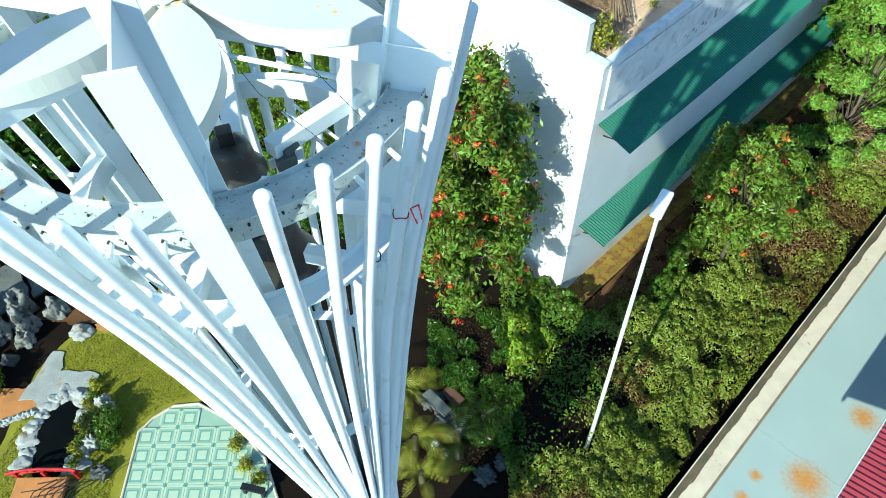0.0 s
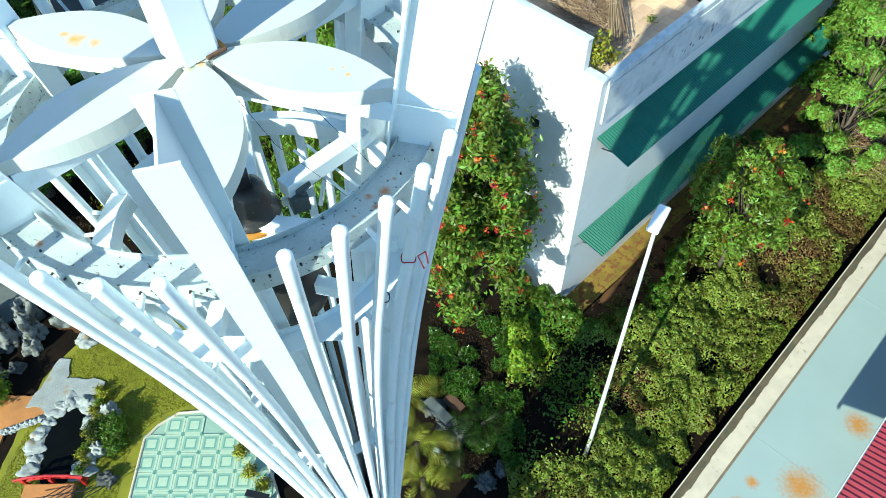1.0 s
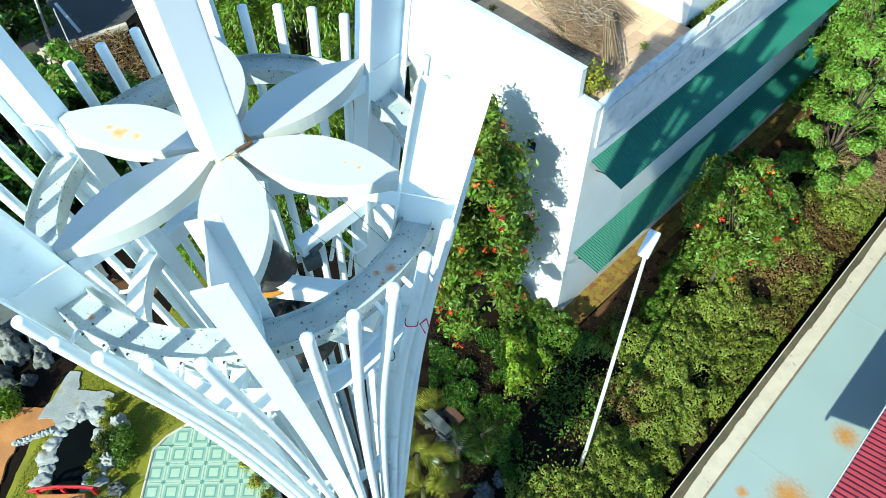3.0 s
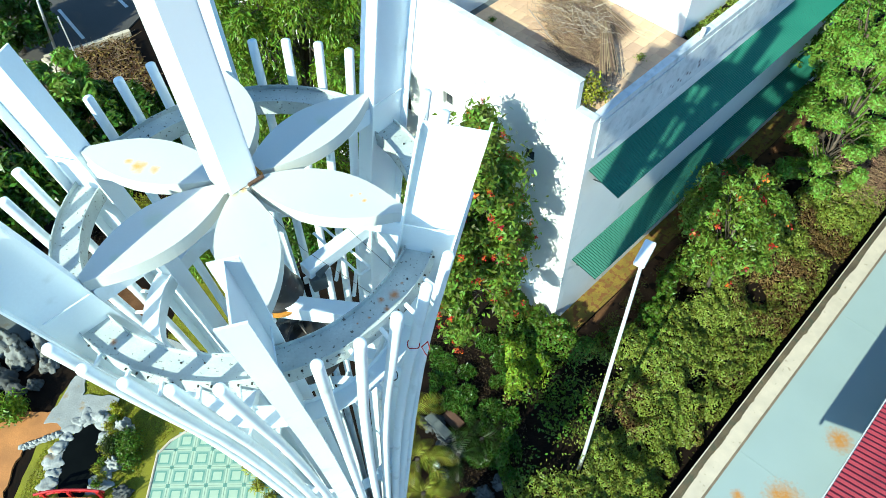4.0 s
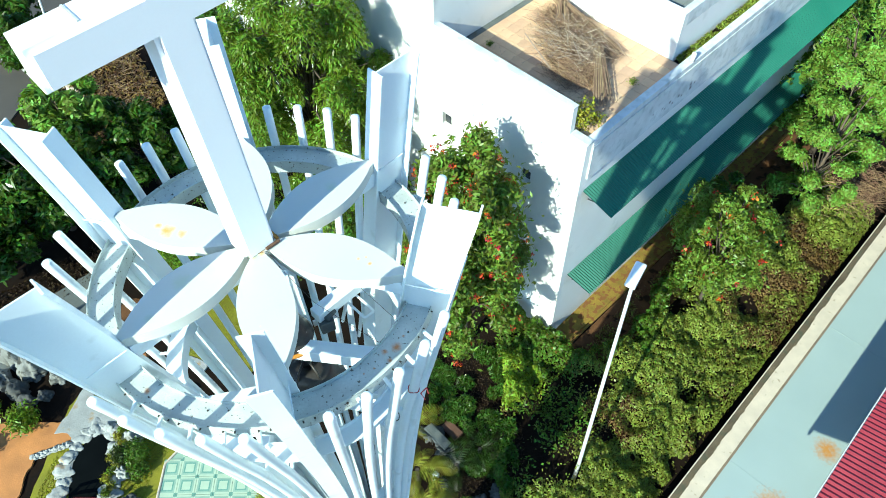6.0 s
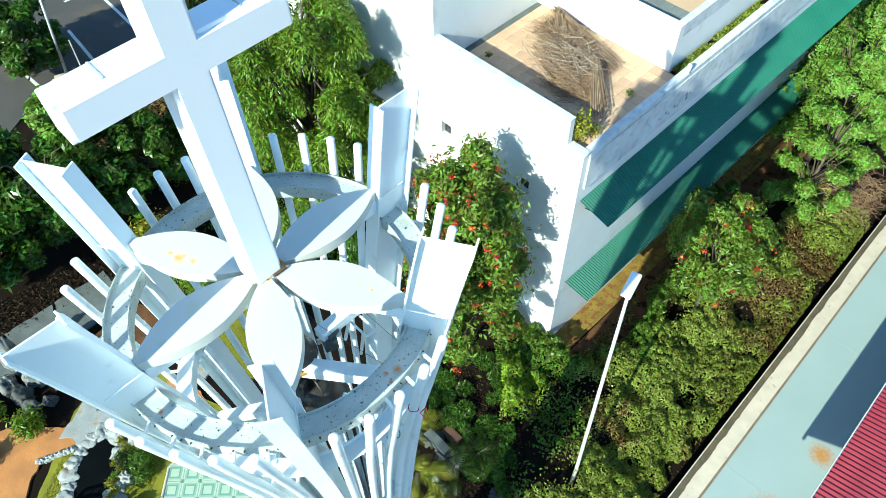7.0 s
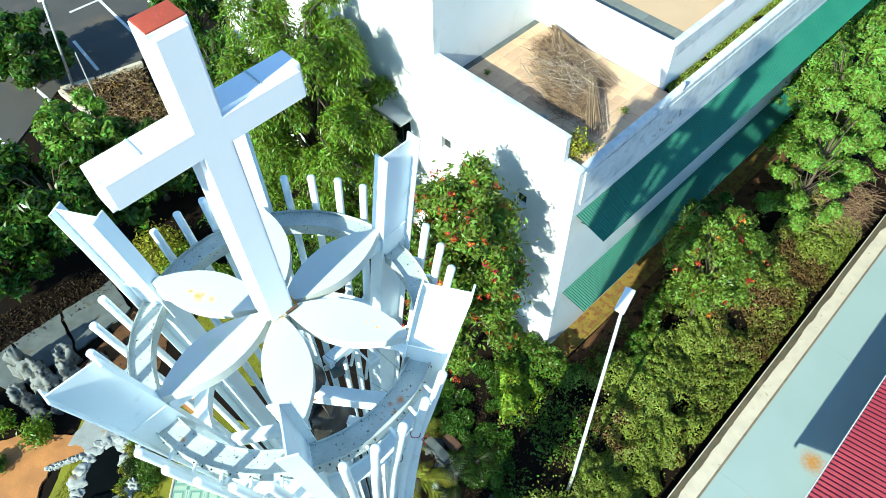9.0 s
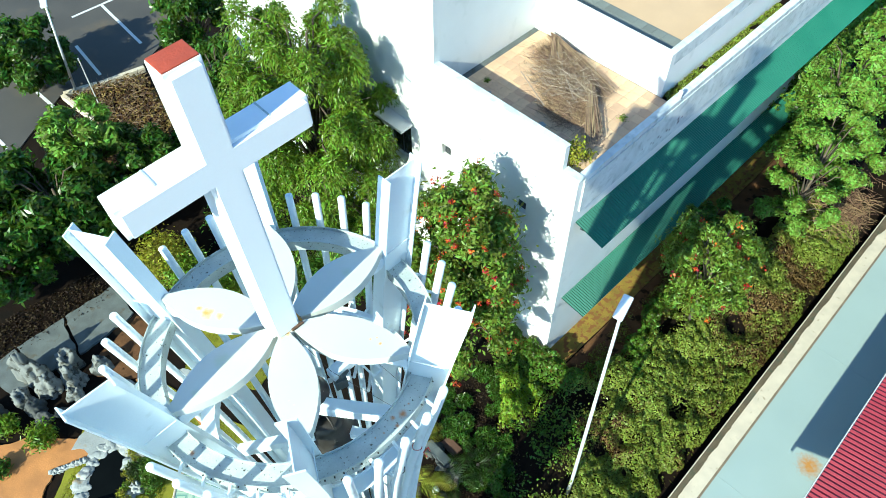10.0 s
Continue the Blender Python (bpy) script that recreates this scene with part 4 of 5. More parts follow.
def field(x, y, f, k):
    """Smooth noise from -1 to 1 over arrays of places."""
    px, py = x * f + 7.31 * k, y * f + 3.17 * k
    i, j = np.floor(px).astype(int), np.floor(py).astype(int)
    a, c = px - i, py - j
    a, c = a * a * (3 - 2 * a), c * c * (3 - 2 * c)
    g = lambda m, n: LATTICE[(i + m) % 64, (j + n) % 64]
    return 2 * ((g(0, 0) * (1 - a) + g(1, 0) * a) * (1 - c) + (g(0, 1) * (1 - a) + g(1, 1) * a) * c) - 1


def mounds(x, y, cell, wide, high, k):
    """Rounded heads of shrubs, one to a cell of an uneven lattice: height, and a number for each head."""
    best, who = np.zeros_like(x), np.zeros_like(x)
    i, j = np.floor(x / cell).astype(int), np.floor(y / cell).astype(int)
    for m in (-1, 0, 1):
        for n in (-1, 0, 1):
            r = [LATTICE[(i + m + 17 * q + k) % 64, (j + n + 29 * q + 3 * k) % 64] for q in range(5)]
            cx, cy = (i + m + 0.5 + 0.8 * (r[0] - 0.5)) * cell, (j + n + 0.5 + 0.8 * (r[1] - 0.5)) * cell
            rad, top = cell * (wide[0] + (wide[1] - wide[0]) * r[2]), high[0] + (high[1] - high[0]) * r[3]
            v = top * np.sqrt(np.maximum(0.0, 1 - ((x - cx) ** 2 + (y - cy) ** 2) / rad ** 2))
            who = np.where(v > best, r[4], who)
            best = np.maximum(best, v)
    return best, who


INV_HOUSE, INV_SIDE = np.array(HOUSE.inverted()), np.array(SIDE.inverted())


def local(inv, x, y):
    return inv[0, 0] * x + inv[0, 1] * y + inv[0, 3], inv[1, 0] * x + inv[1, 1] * y + inv[1, 3]


# dark gaps between the shrubs: place and radius
GAPS = [(10.6, 9.2, 0.75), (6.5, 6.15, 0.6), (6.3, 5.2, 0.6), (7.4, 4.25, 0.8), (8.3, 4.95, 0.5), (6.8, 3.7, 0.7), (6.0, 8.1, 0.9), (8.0, 6.1, 0.45), (6.3, 4.4, 0.7), (5.6, 4.9, 0.4)]


def canopy(x, y):
    """Height of the shrubs over the ground: high creeper beside the tower, lower hedge towards the boundary wall."""
    s = 0.73 * x - 0.68 * y
    side = np.clip((local(INV_SIDE, x, y)[1] - 0.22) / 0.3, 0, 1)
    big, who = mounds(x, y, 0.95, (0.50, 0.80), (0.40, 1.0), 3)
    mid, _ = mounds(x + 0.4 * field(x, y, 1.3, 9), y, 0.42, (0.5, 0.8), (0.10, 0.34), 11)
    tiny, _ = mounds(x, y, 0.21, (0.5, 0.75), (0.04, 0.22), 23)
    high, flat = 0.78 * big + 0.95 * mid, 0.26 + 0.36 * big + 0.34 * mid
    k = np.clip((s + 0.5) / 0.6, 0, 1)
    z = (1 - k) * high + k * flat + tiny + 0.12 * field(x, y, 0.45, 31)
    hole = np.min([np.hypot(x - a, y - c) / r for a, c, r in GAPS], axis=0) + 0.4 * field(x, y, 0.6, 71)
    return np.maximum(0.0, z * np.clip(hole, 0.04, 1) ** 1.5 * side), who


def yard(kind, n, leaf, length, width, name, label, category="shrubs", jitter=0.04):
    """One sort of leaf of the low thicket that covers the yard."""
    rng = np.random.default_rng(len(name) * 7 + n)
    s, w = rng.uniform(-6.0, 3.3, n), rng.uniform(-1.0, 20.0, n)
    x, y = 0.73 * s + 0.68 * w, -0.68 * s + 0.73 * w
    hu, hv = local(INV_HOUSE, x, y)
    z, who = canopy(x, y)
    keep = ~((hu > -0.15) & (hv > -1.0)) & ~((hu > 0.1) & (hu < 6.4) & (hv > -1.42 + 0.25 * field(x, y, 1.7, 2)))
    keep &= (x > 0.7) & (np.hypot(x - 1.2, y - 4.5) > 0.95) & (np.hypot(x, y) > 2.0) & (local(INV_SIDE, x, y)[1] > 0.26)
    keep &= (np.hypot(x - 12.3, y - 13.3) + 0.4 * field(x, y, 1.5, 61) > 1.1)
    dry = field(x, y, 0.55, 41) + 0.6 * field(x, y, 1.6, 43) + 0.5 * (who - 0.5) + rng.normal(0, 0.22, n)
    dry = np.where(s < 0.6, dry - 0.55, dry)
    green = 1.1 * (-0.15 - s) + 0.8 * field(x, y, 0.6, 47) + 1.2 * (who - 0.5) + rng.normal(0, 0.2, n)
    sort = np.where(dry > np.where(s > 0.6, 0.34, 0.42), 2, np.where(green > 0, 1, 0))
    # an oval of sunlight between shadows, painted by swapping in brighter leaves
    sun_patch = np.hypot(x - 3.3, (y - 6.15) * 1.15) + 0.35 * field(x, y, 1.4, 19) + rng.normal(0, 0.08, n) < 0.85
    sort = np.where(sun_patch, 3, sort)
    keep &= (sort == kind) & ((z > 0.12) | (rng.random(n) < 0.04))
    keep &= (field(x, y, 0.8, 53) + rng.normal(0, 0.1, n) > -0.62) & (x > 2.75 + 0.45 * field(x, y, 1.1, 5))
    keep &= (np.hypot(x - 4.3, y - 5.5) + 0.5 * field(x, y, 1.2, 67) > 0.95) | (rng.random(n) < 0.3)
    x, y, z = x[keep], y[keep], z[keep]
    e = 0.05
    nor = np.stack([(z - canopy(x + e, y)[0]) / e, (z - canopy(x, y + e)[0]) / e, np.ones_like(z)], 1)
    nor[:, :2] = np.clip(nor[:, :2], -2.5, 2.5)
    g = np.array([ground_z(p, q) for p, q in zip(x, y)])
    at = np.stack([x, y, g + np.maximum(0.02, z - np.abs(rng.normal(0, jitter, len(z))))], 1)
    ob = new(name, raw_mesh(name, leaf_cloud(at, unit(nor), length, width, 0.2, 0.42), 4, leaf))
    return tagged(ob, label, category, kind="stuff")


yard(0, 420000, LEAF_C, 0.075, 0.045, "hedge_shrubs", "rank olive green hedge shrubs mounded over the yard")
yard(1, 330000, LEAF_G, 0.105, 0.062, "ground_cover", "tangled green creeper growing over low shrubs in the yard")
yard(3, 330000, LEAF_N, 0.10, 0.06, "bright_shrub", "low shrub in the yard, leaves coloured brighter as a patch of sun")
yard(2, 330000, DRYLEAF, 0.09, 0.024, "dry_weeds", "dry brown weeds among the hedge shrubs", "weeds", 0.1)


def foot_weeds(n, u, v, leaf, length, width, name, label):
    """Sparse litter and weeds on the bare strip along the house; u and v in the house's own metres."""
    pts = []
    for k in range(n):
        a, c = RS.uniform(*u), RS.uniform(*v)
        p = H(a, c, 0)
        if noise.noise((p.x * 1.4, p.y * 1.4, 50)) + RS.gauss(0, 0.2) > 0.0:
            pts.append((p.x, p.y, ground_z(p.x, p.y) + 0.02 + abs(RS.gauss(0, 0.06))))
    ob = new(name, raw_mesh(name, leaf_cloud(np.array(pts), np.tile([0, 0, 1.0], (len(pts), 1)), length, width, 0.15, 0.55), 4, leaf))
    return tagged(ob, label, "weeds", kind="stuff")


def shade_plants(n):
    """Low dark strap-leaved plants and litter on the bare soil between tower and creeper."""
    rng = np.random.default_rng(77)
    x, y = rng.uniform(0.9, 3.2, n), rng.uniform(3.2, 7.6, n)
    z, who = mounds(x, y, 0.55, (0.4, 0.75), (0.10, 0.45), 37)
    keep = (z > 0.05) & (who > 0.22) & (np.hypot(x - 1.2, y - 4.6) > 0.75)
    x, y, z = x[keep], y[keep], z[keep]
    at = np.stack([x, y, z * rng.uniform(0.35, 1.0, len(z))], 1)
    ob = new("shade_plants", raw_mesh("shade_plants", leaf_cloud(at, np.tile([0, 0, 1.0], (len(at), 1)), 0.15, 0.028, 0.35, 0.6), 4, LEAF_A))
    tagged(ob, "dark strap-leaved plants on bare soil beside the tower", "plants", kind="stuff")
    m = 5000
    at = np.stack([rng.uniform(0.9, 3.4, m), rng.uniform(3.2, 7.8, m), rng.uniform(0.0, 0.03, m)], 1)
    ob = new("leaf_litter", raw_mesh("leaf_litter", leaf_cloud(at, np.tile([0, 0, 1.0], (m, 1)), 0.08, 0.03, 0.1, 0.3), 4, LITTER))
    tagged(ob, "dark leaf litter on the bare soil", "leaves", kind="stuff")


shade_plants(16000)
foot_weeds(6000, (-0.6, 6.5), (-1.5, -0.95), DRYLEAF, 0.10, 0.028, "wall_foot_weeds", "dry yellow weeds at the foot of the house wall")
foot_weeds(1200, (-0.6, 6.0), (-1.4, -1.0), LEAF_C, 0.09, 0.05, "wall_foot_weeds", "green weeds on the trodden strip beside the house")
patch("dirt_strip", [tuple(H(u, v, 0))[:2] for u, v in ((-0.35, -0.62), (3, -0.66), (13, -0.68), (13, -0.56), (-0.05, -0.56), (-0.05, 1.6), (-0.45, 1.7))], 0.0, MOSS, "yellow mossy earth strip beside the house wall", "ground", 0.02)
patch("worn_path", [tuple(H(u, v, 0))[:2] for u, v in ((0.0, -0.69), (0.1, -1.7), (3, -1.9), (7.2, -1.9), (13, -1.7), (13, -0.70), (3, -0.68))], 0.0, DIRT, "trodden brown dirt path along the house", "path", 0.016)

# ---- details of the crown ----


def studs():
    """Bolt heads along the outer lip and inside the channel."""
    rng = random.Random(3)
    for a in FINS:
        bm = bmesh.new()
        for k in range(17):
            if rng.random() < 0.45:
                continue
            w = a + 3 + 54 * k / 16
            bmesh.ops.create_cone(bm, cap_ends=True, segments=6, radius1=0.007, radius2=0.006, depth=0.014, matrix=Matrix.Translation(on_ring(w, 1.286, RING_Z + 0.0)) @ pose(0, 0, 0, 0, 90, w))
            if k % 2 and rng.random() < 0.25:
                bmesh.ops.create_cone(bm, cap_ends=True, segments=6, radius1=0.007, radius2=0.005, depth=0.010, matrix=Matrix.Translation(on_ring(w, rng.uniform(1.13, 1.24), RING_Z + 0.006)))
        tagged(part("ring_bolts", bm, BRONZE, tower, "row of rusty bolt heads"), kind="stuff")


studs()


# loose wires tied round the pipes and hung below the petals
def wire(points, mat=CABLE, r=0.0018, label="thin loose wire tied to the tower"):
    return solid("wire", sweep(points, r, 5), mat, label, "wire")


def loop_round(az, z, mat):
    c = at_tower(az, smooth_curve(OUTER, z) + 0.015, z)
    return wire([tuple(c + Vector((0.041 * math.cos(w), 0.041 * math.sin(w), 0.012 * math.sin(3 * w)))) for w in (2 * math.pi * k / 14 for k in range(15))], mat, 0.004)


for az, z, m in ((-44, 13.35, CABLE), (-35, 13.55, REDWIRE)):
    loop_round(az, z, m)
wire([tuple(at_tower(-37, 1.47, 13.62)), tuple(at_tower(-38, 1.46, 13.75)), tuple(at_tower(-35, 1.45, 13.70)), tuple(at_tower(-34, 1.44, 13.56))], REDWIRE, 0.005, "tangled red wire tied to a pipe")
wire([tuple(at_tower(-15, 0.10, FLOWER_Z + 0.03)), tuple(at_tower(20, 0.14, FLOWER_Z + 0.02)), tuple(at_tower(30, 0.25, FLOWER_Z - 0.08)), tuple(at_tower(10, 0.5, 14.0)), tuple(at_tower(-10, 1.0, 13.5))])
wire([tuple(at_tower(-75, 0.13, FLOWER_Z + 0.02)), tuple(at_tower(-45, 0.14, FLOWER_Z + 0.012)), tuple(at_tower(-42, 0.2, FLOWER_Z - 0.1)), tuple(at_tower(-30, 0.4, 13.9)), tuple(at_tower(-20, 0.9, 13.4))])

# cross beams that carry the bells, and the ladder-like brackets inside
for az0, r0, z0, az1, r1, z1 in ((45, 1.05, 13.2, 105, 1.05, 13.25), (-45, 1.0, 13.0, 15, 0.9, 12.6), (200, 1.0, 13.0, 250, 0.9, 13.0)):
    part("brace", sweep([at_tower(az0, r0, z0), at_tower(az1, r1, z1)], 0.02, 6), WHITE, tower)

# ---- roof terrace ----
tile_bm = bmesh.new()
add_box(tile_bm, (0.295, 0.295, 0.02), Matrix.Identity(4), 0.004)
TERR_TILE = as_mesh("terrace_tile", tile_bm, TERRACE)
for j in range(12):
    for k in range(14):
        t = new("terrace_tile", TERR_TILE)
        t.matrix_world = HOUSE @ Matrix.Translation((0.36 + 0.30 * j, 0.36 + 0.30 * k, FLOOR_Z - 0.009))
        t.parent = house
        t.matrix_parent_inverse = Matrix.Translation(-house.location)
grey_bm = bmesh.new()
add_box(grey_bm, (0.295, 0.295, 0.02), Matrix.Identity(4), 0.004)
UP_TILE = as_mesh("upper_tile", grey_bm, GREYTILE)
for j in range(3):
    for k in range(12):
        t = new("floor_tile", UP_TILE)
        t.matrix_world = HOUSE @ Matrix.Translation((4.22 + 0.30 * j, 0.80 + 0.30 * k, 8.322))
        t.parent = house
        t.matrix_parent_inverse = Matrix.Translation(-house.location)


def sticks(name, makers, mat, label, category):
    """Many thin three-sided sticks in one mesh: (start, end, radius)."""
    out = []
    for a, b, r in makers:
        a, b = Vector(a), Vector(b)
        d = (b - a).normalized()
        s = d.cross(Vector((0.3, 0.2, 1))).normalized() * r
        c = d.cross(s)
        tri = [s, -0.5 * s + 0.87 * c, -0.5 * s - 0.87 * c]
        for k in range(3):
            p, q = tri[k], tri[(k + 1) % 3]
            out += [a + p, a + q, b + q * 0.5, b + p * 0.5]
    ob = new(name, raw_mesh(name, np.array([tuple(v) for v in out]), 4, mat))
    return tagged(ob, label, category, kind="stuff")


RT = random.Random(21)
brush, reeds = [], []
for k in range(2900):
    # tangled heap along a bent ridge
    q = RT.random()
    u, v = (3.25 - 1.25 * q / 0.6, 3.45 - 1.3 * q / 0.6) if q < 0.6 else (2.0 - 0.4 * (q - 0.6) / 0.4, 2.15 - 0.7 * (q - 0.6) / 0.4)
    u, v = u + RT.gauss(0, 0.26), v + RT.gauss(0, 0.26)
    w, l = RT.gauss(0.9, 0.9), RT.uniform(0.15, 0.55)
    z = FLOOR_Z + 0.03 + 0.38 * math.exp(-((u - 2.5) ** 2 + (v - 2.5) ** 2) / 1.2) * RT.random()
    brush.append((H(min(3.7, u), v, z), H(min(3.72, u + l * math.cos(w)), v + l * math.sin(w), z + RT.uniform(-0.03, 0.1)), RT.uniform(0.003, 0.007)))


def reed_sheet(a, b, c, n, lift):
    """Straight dry reeds laid side by side: from a to b, spread sideways towards c."""
    for k in range(n):
        q = k / n + RT.gauss(0, 0.02)
        s0, s1 = RT.uniform(-0.05, 0.1), RT.uniform(0.88, 1.04)
        p = [(a[i] + (b[i] - a[i]) * s0 + (c[i] - b[i]) * q * (0.35 + 0.65 * s0), a[i] + (b[i] - a[i]) * s1 + (c[i] - b[i]) * q) for i in (0, 1)]
        z = FLOOR_Z + lift + RT.uniform(0, 0.10)
        reeds.append((H(p[0][0], p[1][0], z + 0.15), H(p[0][1], p[1][1], z), RT.uniform(0.005, 0.010)))


reed_sheet((3.66, 3.8), (3.2, 1.35), (2.62, 1.36), 130, 0.06)
reed_sheet((2.75, 1.75), (1.55, 0.48), (0.95, 0.6), 90, 0.10)
reed_sheet((3.5, 3.7), (2.3, 2.9), (2.0, 1.9), 60, 0.12)
sticks("reed_sheets", reeds, TWIG, "sheets of straight dry reeds fanned out on the terrace", "branches")
pale = []
for k in range(260):
    u, v, w = 2.3 + RT.gauss(0, 0.42), 2.3 + RT.gauss(0, 0.55), RT.uniform(0, 6.28)
    l = RT.uniform(0.15, 0.55)
    z = FLOOR_Z + 0.30 + RT.uniform(0, 0.22)
    pale.append((H(u, v, z), H(min(3.7, u + l * math.cos(w)), v + l * math.sin(w), z + RT.uniform(-0.1, 0.1)), RT.uniform(0.003, 0.007)))
sticks("pale_sticks", pale, STICK, "bleached pale sticks lying over the brushwood", "branches")
sticks("brushwood_heap", brush, TWIG, "heap of dry brown branches on the roof terrace", "branches")
for a, b in (((1.85, 3.37), (1.2, 2.06)), ((3.1, 3.24), (1.93, 1.76))):
    solid("dry_pole", sweep([H(*a, FLOOR_Z + 0.30), H(*b, FLOOR_Z + 0.38)], 0.014, 6), STICK, "long dry pole lying on the brushwood", "pole", "poles on the heap")


for k, (u, v, r) in enumerate(((0.55, 3.5, 0.10), (0.8, 3.1, 0.13), (0.5, 2.7, 0.12), (0.85, 2.4, 0.09), (0.6, 2.1, 0.15), (0.95, 1.9, 0.10), (0.55, 1.6, 0.12), (0.9, 3.6, 0.08))):
    rock("flat_stone", *H(u, v, FLOOR_Z + 0.02), r, 0.05, ROCKP, 140 + k, "flat pale stone lying on the shaded terrace", "stone", "stones on the terrace", 0.3)


def bush(x, y, z, r, h, leaf, n, length, width, label, name="bush", category="bush"):
    t = thing(name, (x, y, z), label, category)
    stems = bmesh.new()
    for k in range(5):
        w = 1.26 * k + RT.uniform(-0.3, 0.3)
        sweep([(x, y, z - 0.03), (x + 0.5 * r * math.cos(w), y + 0.5 * r * math.sin(w), z + h * 0.6)], [0.012, 0.005], 5, bm=stems)
    part("stems", stems, BARK, t)
    p, nn = clump_points((x, y, z + h * 0.55), (r, r, h * 0.5), n, 0.35)
    ob = new("foliage", raw_mesh("foliage", leaf_cloud(p, nn, length, width), 4, leaf))
    ob.parent, ob.matrix_parent_inverse = t, Matrix.Translation((-x, -y, -z))
    return t


bush(*H(0.42, 0.5, FLOOR_Z), 0.27, 0.85, LEAF_Y, 420, 0.10, 0.045, "self-sown yellow-green bush at the terrace corner")
bush(*H(0.75, 0.38, FLOOR_Z), 0.22, 0.4, LEAF_Y, 160, 0.09, 0.035, "self-sown yellowing bush beside the terrace curb")
bush(*H(2.49, 0.61, FLOOR_Z), 0.13, 0.16, LEAF_C, 90, 0.06, 0.03, "small weed growing between terrace tiles")
bush(*H(1.22, 3.93, FLOOR_Z), 0.1, 0.14, LEAF_B, 60, 0.06, 0.03, "small weed in the terrace corner")
moss = []
for k in range(5200):
    u, v = RT.uniform(3.95, 12), RT.uniform(0.18, 0.45)
    if noise.noise((u * 0.9, v, 7)) > -0.3:
        moss.append((*H(u, v, 7.36 + RT.uniform(0.0, 0.1)),))
moss = np.array(moss)
tagged(new("gutter_weeds", raw_mesh("gutter_weeds", leaf_cloud(moss, np.tile([0, 0, 1.0], (len(moss), 1)), 0.09, 0.035), 4, LEAF_C)), "green weeds growing in the roof gutter", "weeds", kind="stuff")
vent = H(3.95, 0.02, CURB_Z)
solid("roof_pipe", sweep([vent, vent + Vector((0, 0, 0.22)), vent + Vector((0, 0, 0.24))], [0.055, 0.055, 0.02], 14), LINE, "short white vent pipe on the roof curb", "pipe", smooth=True)

# ---- garden pieces ----
n = 0
for x, y, r, h in ((-11.0, 7.55, 0.34, 1.15), (-10.62, 7.3, 0.36, 0.95), (-10.3, 7.05, 0.36, 0.75), (-9.95, 7.85, 0.36, 0.85), (-9.65, 7.35, 0.34, 0.7), (-9.5, 6.85, 0.24, 0.45), (-8.95, 7.75, 0.28, 0.6), (-11.0, 6.75, 0.30, 0.55), (-10.55, 6.45, 0.30, 0.4), (-10.2, 6.1, 0.26, 0.3), (-9.75, 6.3, 0.2, 0.25), (-11.7, 6.2, 0.4, 0.5)):
    n += 1
    rock("rock", x, y, 0, r, h, ROCKW if n < 9 else ROCK, n, "craggy grey garden rock in the rockery", group="rockery rocks", crag=0.5)
for k in range(24):
    w = 2 * math.pi * k / 24
    x, y = -7.9 + (0.68 + 0.06 * math.sin(k * 2.3)) * math.cos(w), 4.15 + 1.22 * math.sin(w)
    if y > 3.3:
        rock("pond_stone", x, y, 0, 0.18 + 0.10 * ((k * 7) % 5) / 4, 0.06 + 0.03 * (k % 3), ROCKP, 30 + k, "whitened stone on the pond edge", "stone", "stones round the pond", 0.3)
for k in range(9):
    rock("edging_stone", -9.5 + 0.1 * k, 4.55 + 0.04 * k, 0, 0.1, 0.1, ROCKP, 70 + k, "pale edging stone beside the orange path", "stone", "path edging stones", 0.4)
rock("rock", -6.95, 5.0, 0, 0.2, 0.42, ROCKP, 90, "pale upright stone beside the round bush")
rock("rock", -7.0, 4.05, 0, 0.2, 0.3, ROCKP, 91, "pale stone between bush and pond")
rock("rock", -6.6, 3.3, 0, 0.2, 0.25, ROCK, 92, "grey stone on the lawn edge")
bush(-6.72, 4.5, 0, 0.36, 0.6, LEAF_G, 2600, 0.07, 0.035, "clipped green bush on the lawn")
bush(-7.08, 4.42, 0, 0.27, 0.6, LEAF_D, 2400, 0.05, 0.025, "dark clipped round bush on the lawn")
bush(-6.6, 4.1, 0, 0.28, 0.4, LEAF_G, 1500, 0.07, 0.035, "small green bush on the lawn")
for k in range(12):
    bush(-7.3 + 0.1 * math.sin(k * 2.1), 3.5 + 0.19 * k, 0, 0.14, 0.3, LEAF_Y if k % 3 else LEAF_B, 150, 0.12, 0.025, "yellow-green border plant beside the pond", "border_plant", "plant")
for x, y, r, h, lf in ((-9.95, 5.45, 0.42, 0.75, LEAF_B), (-11.1, 5.85, 0.35, 0.5, LEAF_B), (-7.7, 11.4, 0.9, 1.4, LEAF_Y), (-6.9, 10.9, 0.8, 1.2, LEAF_B), (-6.0, 10.2, 0.8, 1.0, LEAF_B), (-7.9, 15.0, 0.7, 1.2, LEAF_B), (-10.9, 4.6, 0.3, 0.4, LEAF_A), (-4.4, 12.0, 0.9, 1.2, LEAF_A), (-5.6, 13.0, 0.9, 1.4, LEAF_A), (-2.8, 10.8, 0.8, 0.9, LEAF_A), (-1.0, 10.6, 0.8, 0.9, LEAF_A), (0.2, 12.4, 0.8, 1.0, LEAF_A), (-3.6, 8.6, 0.6, 0.7, LEAF_A)):
    bush(x, y, 0, r, h, lf, int(1500 * r * r / 0.3) + 200, 0.14, 0.05, "leafy garden bush among rocks and trees")
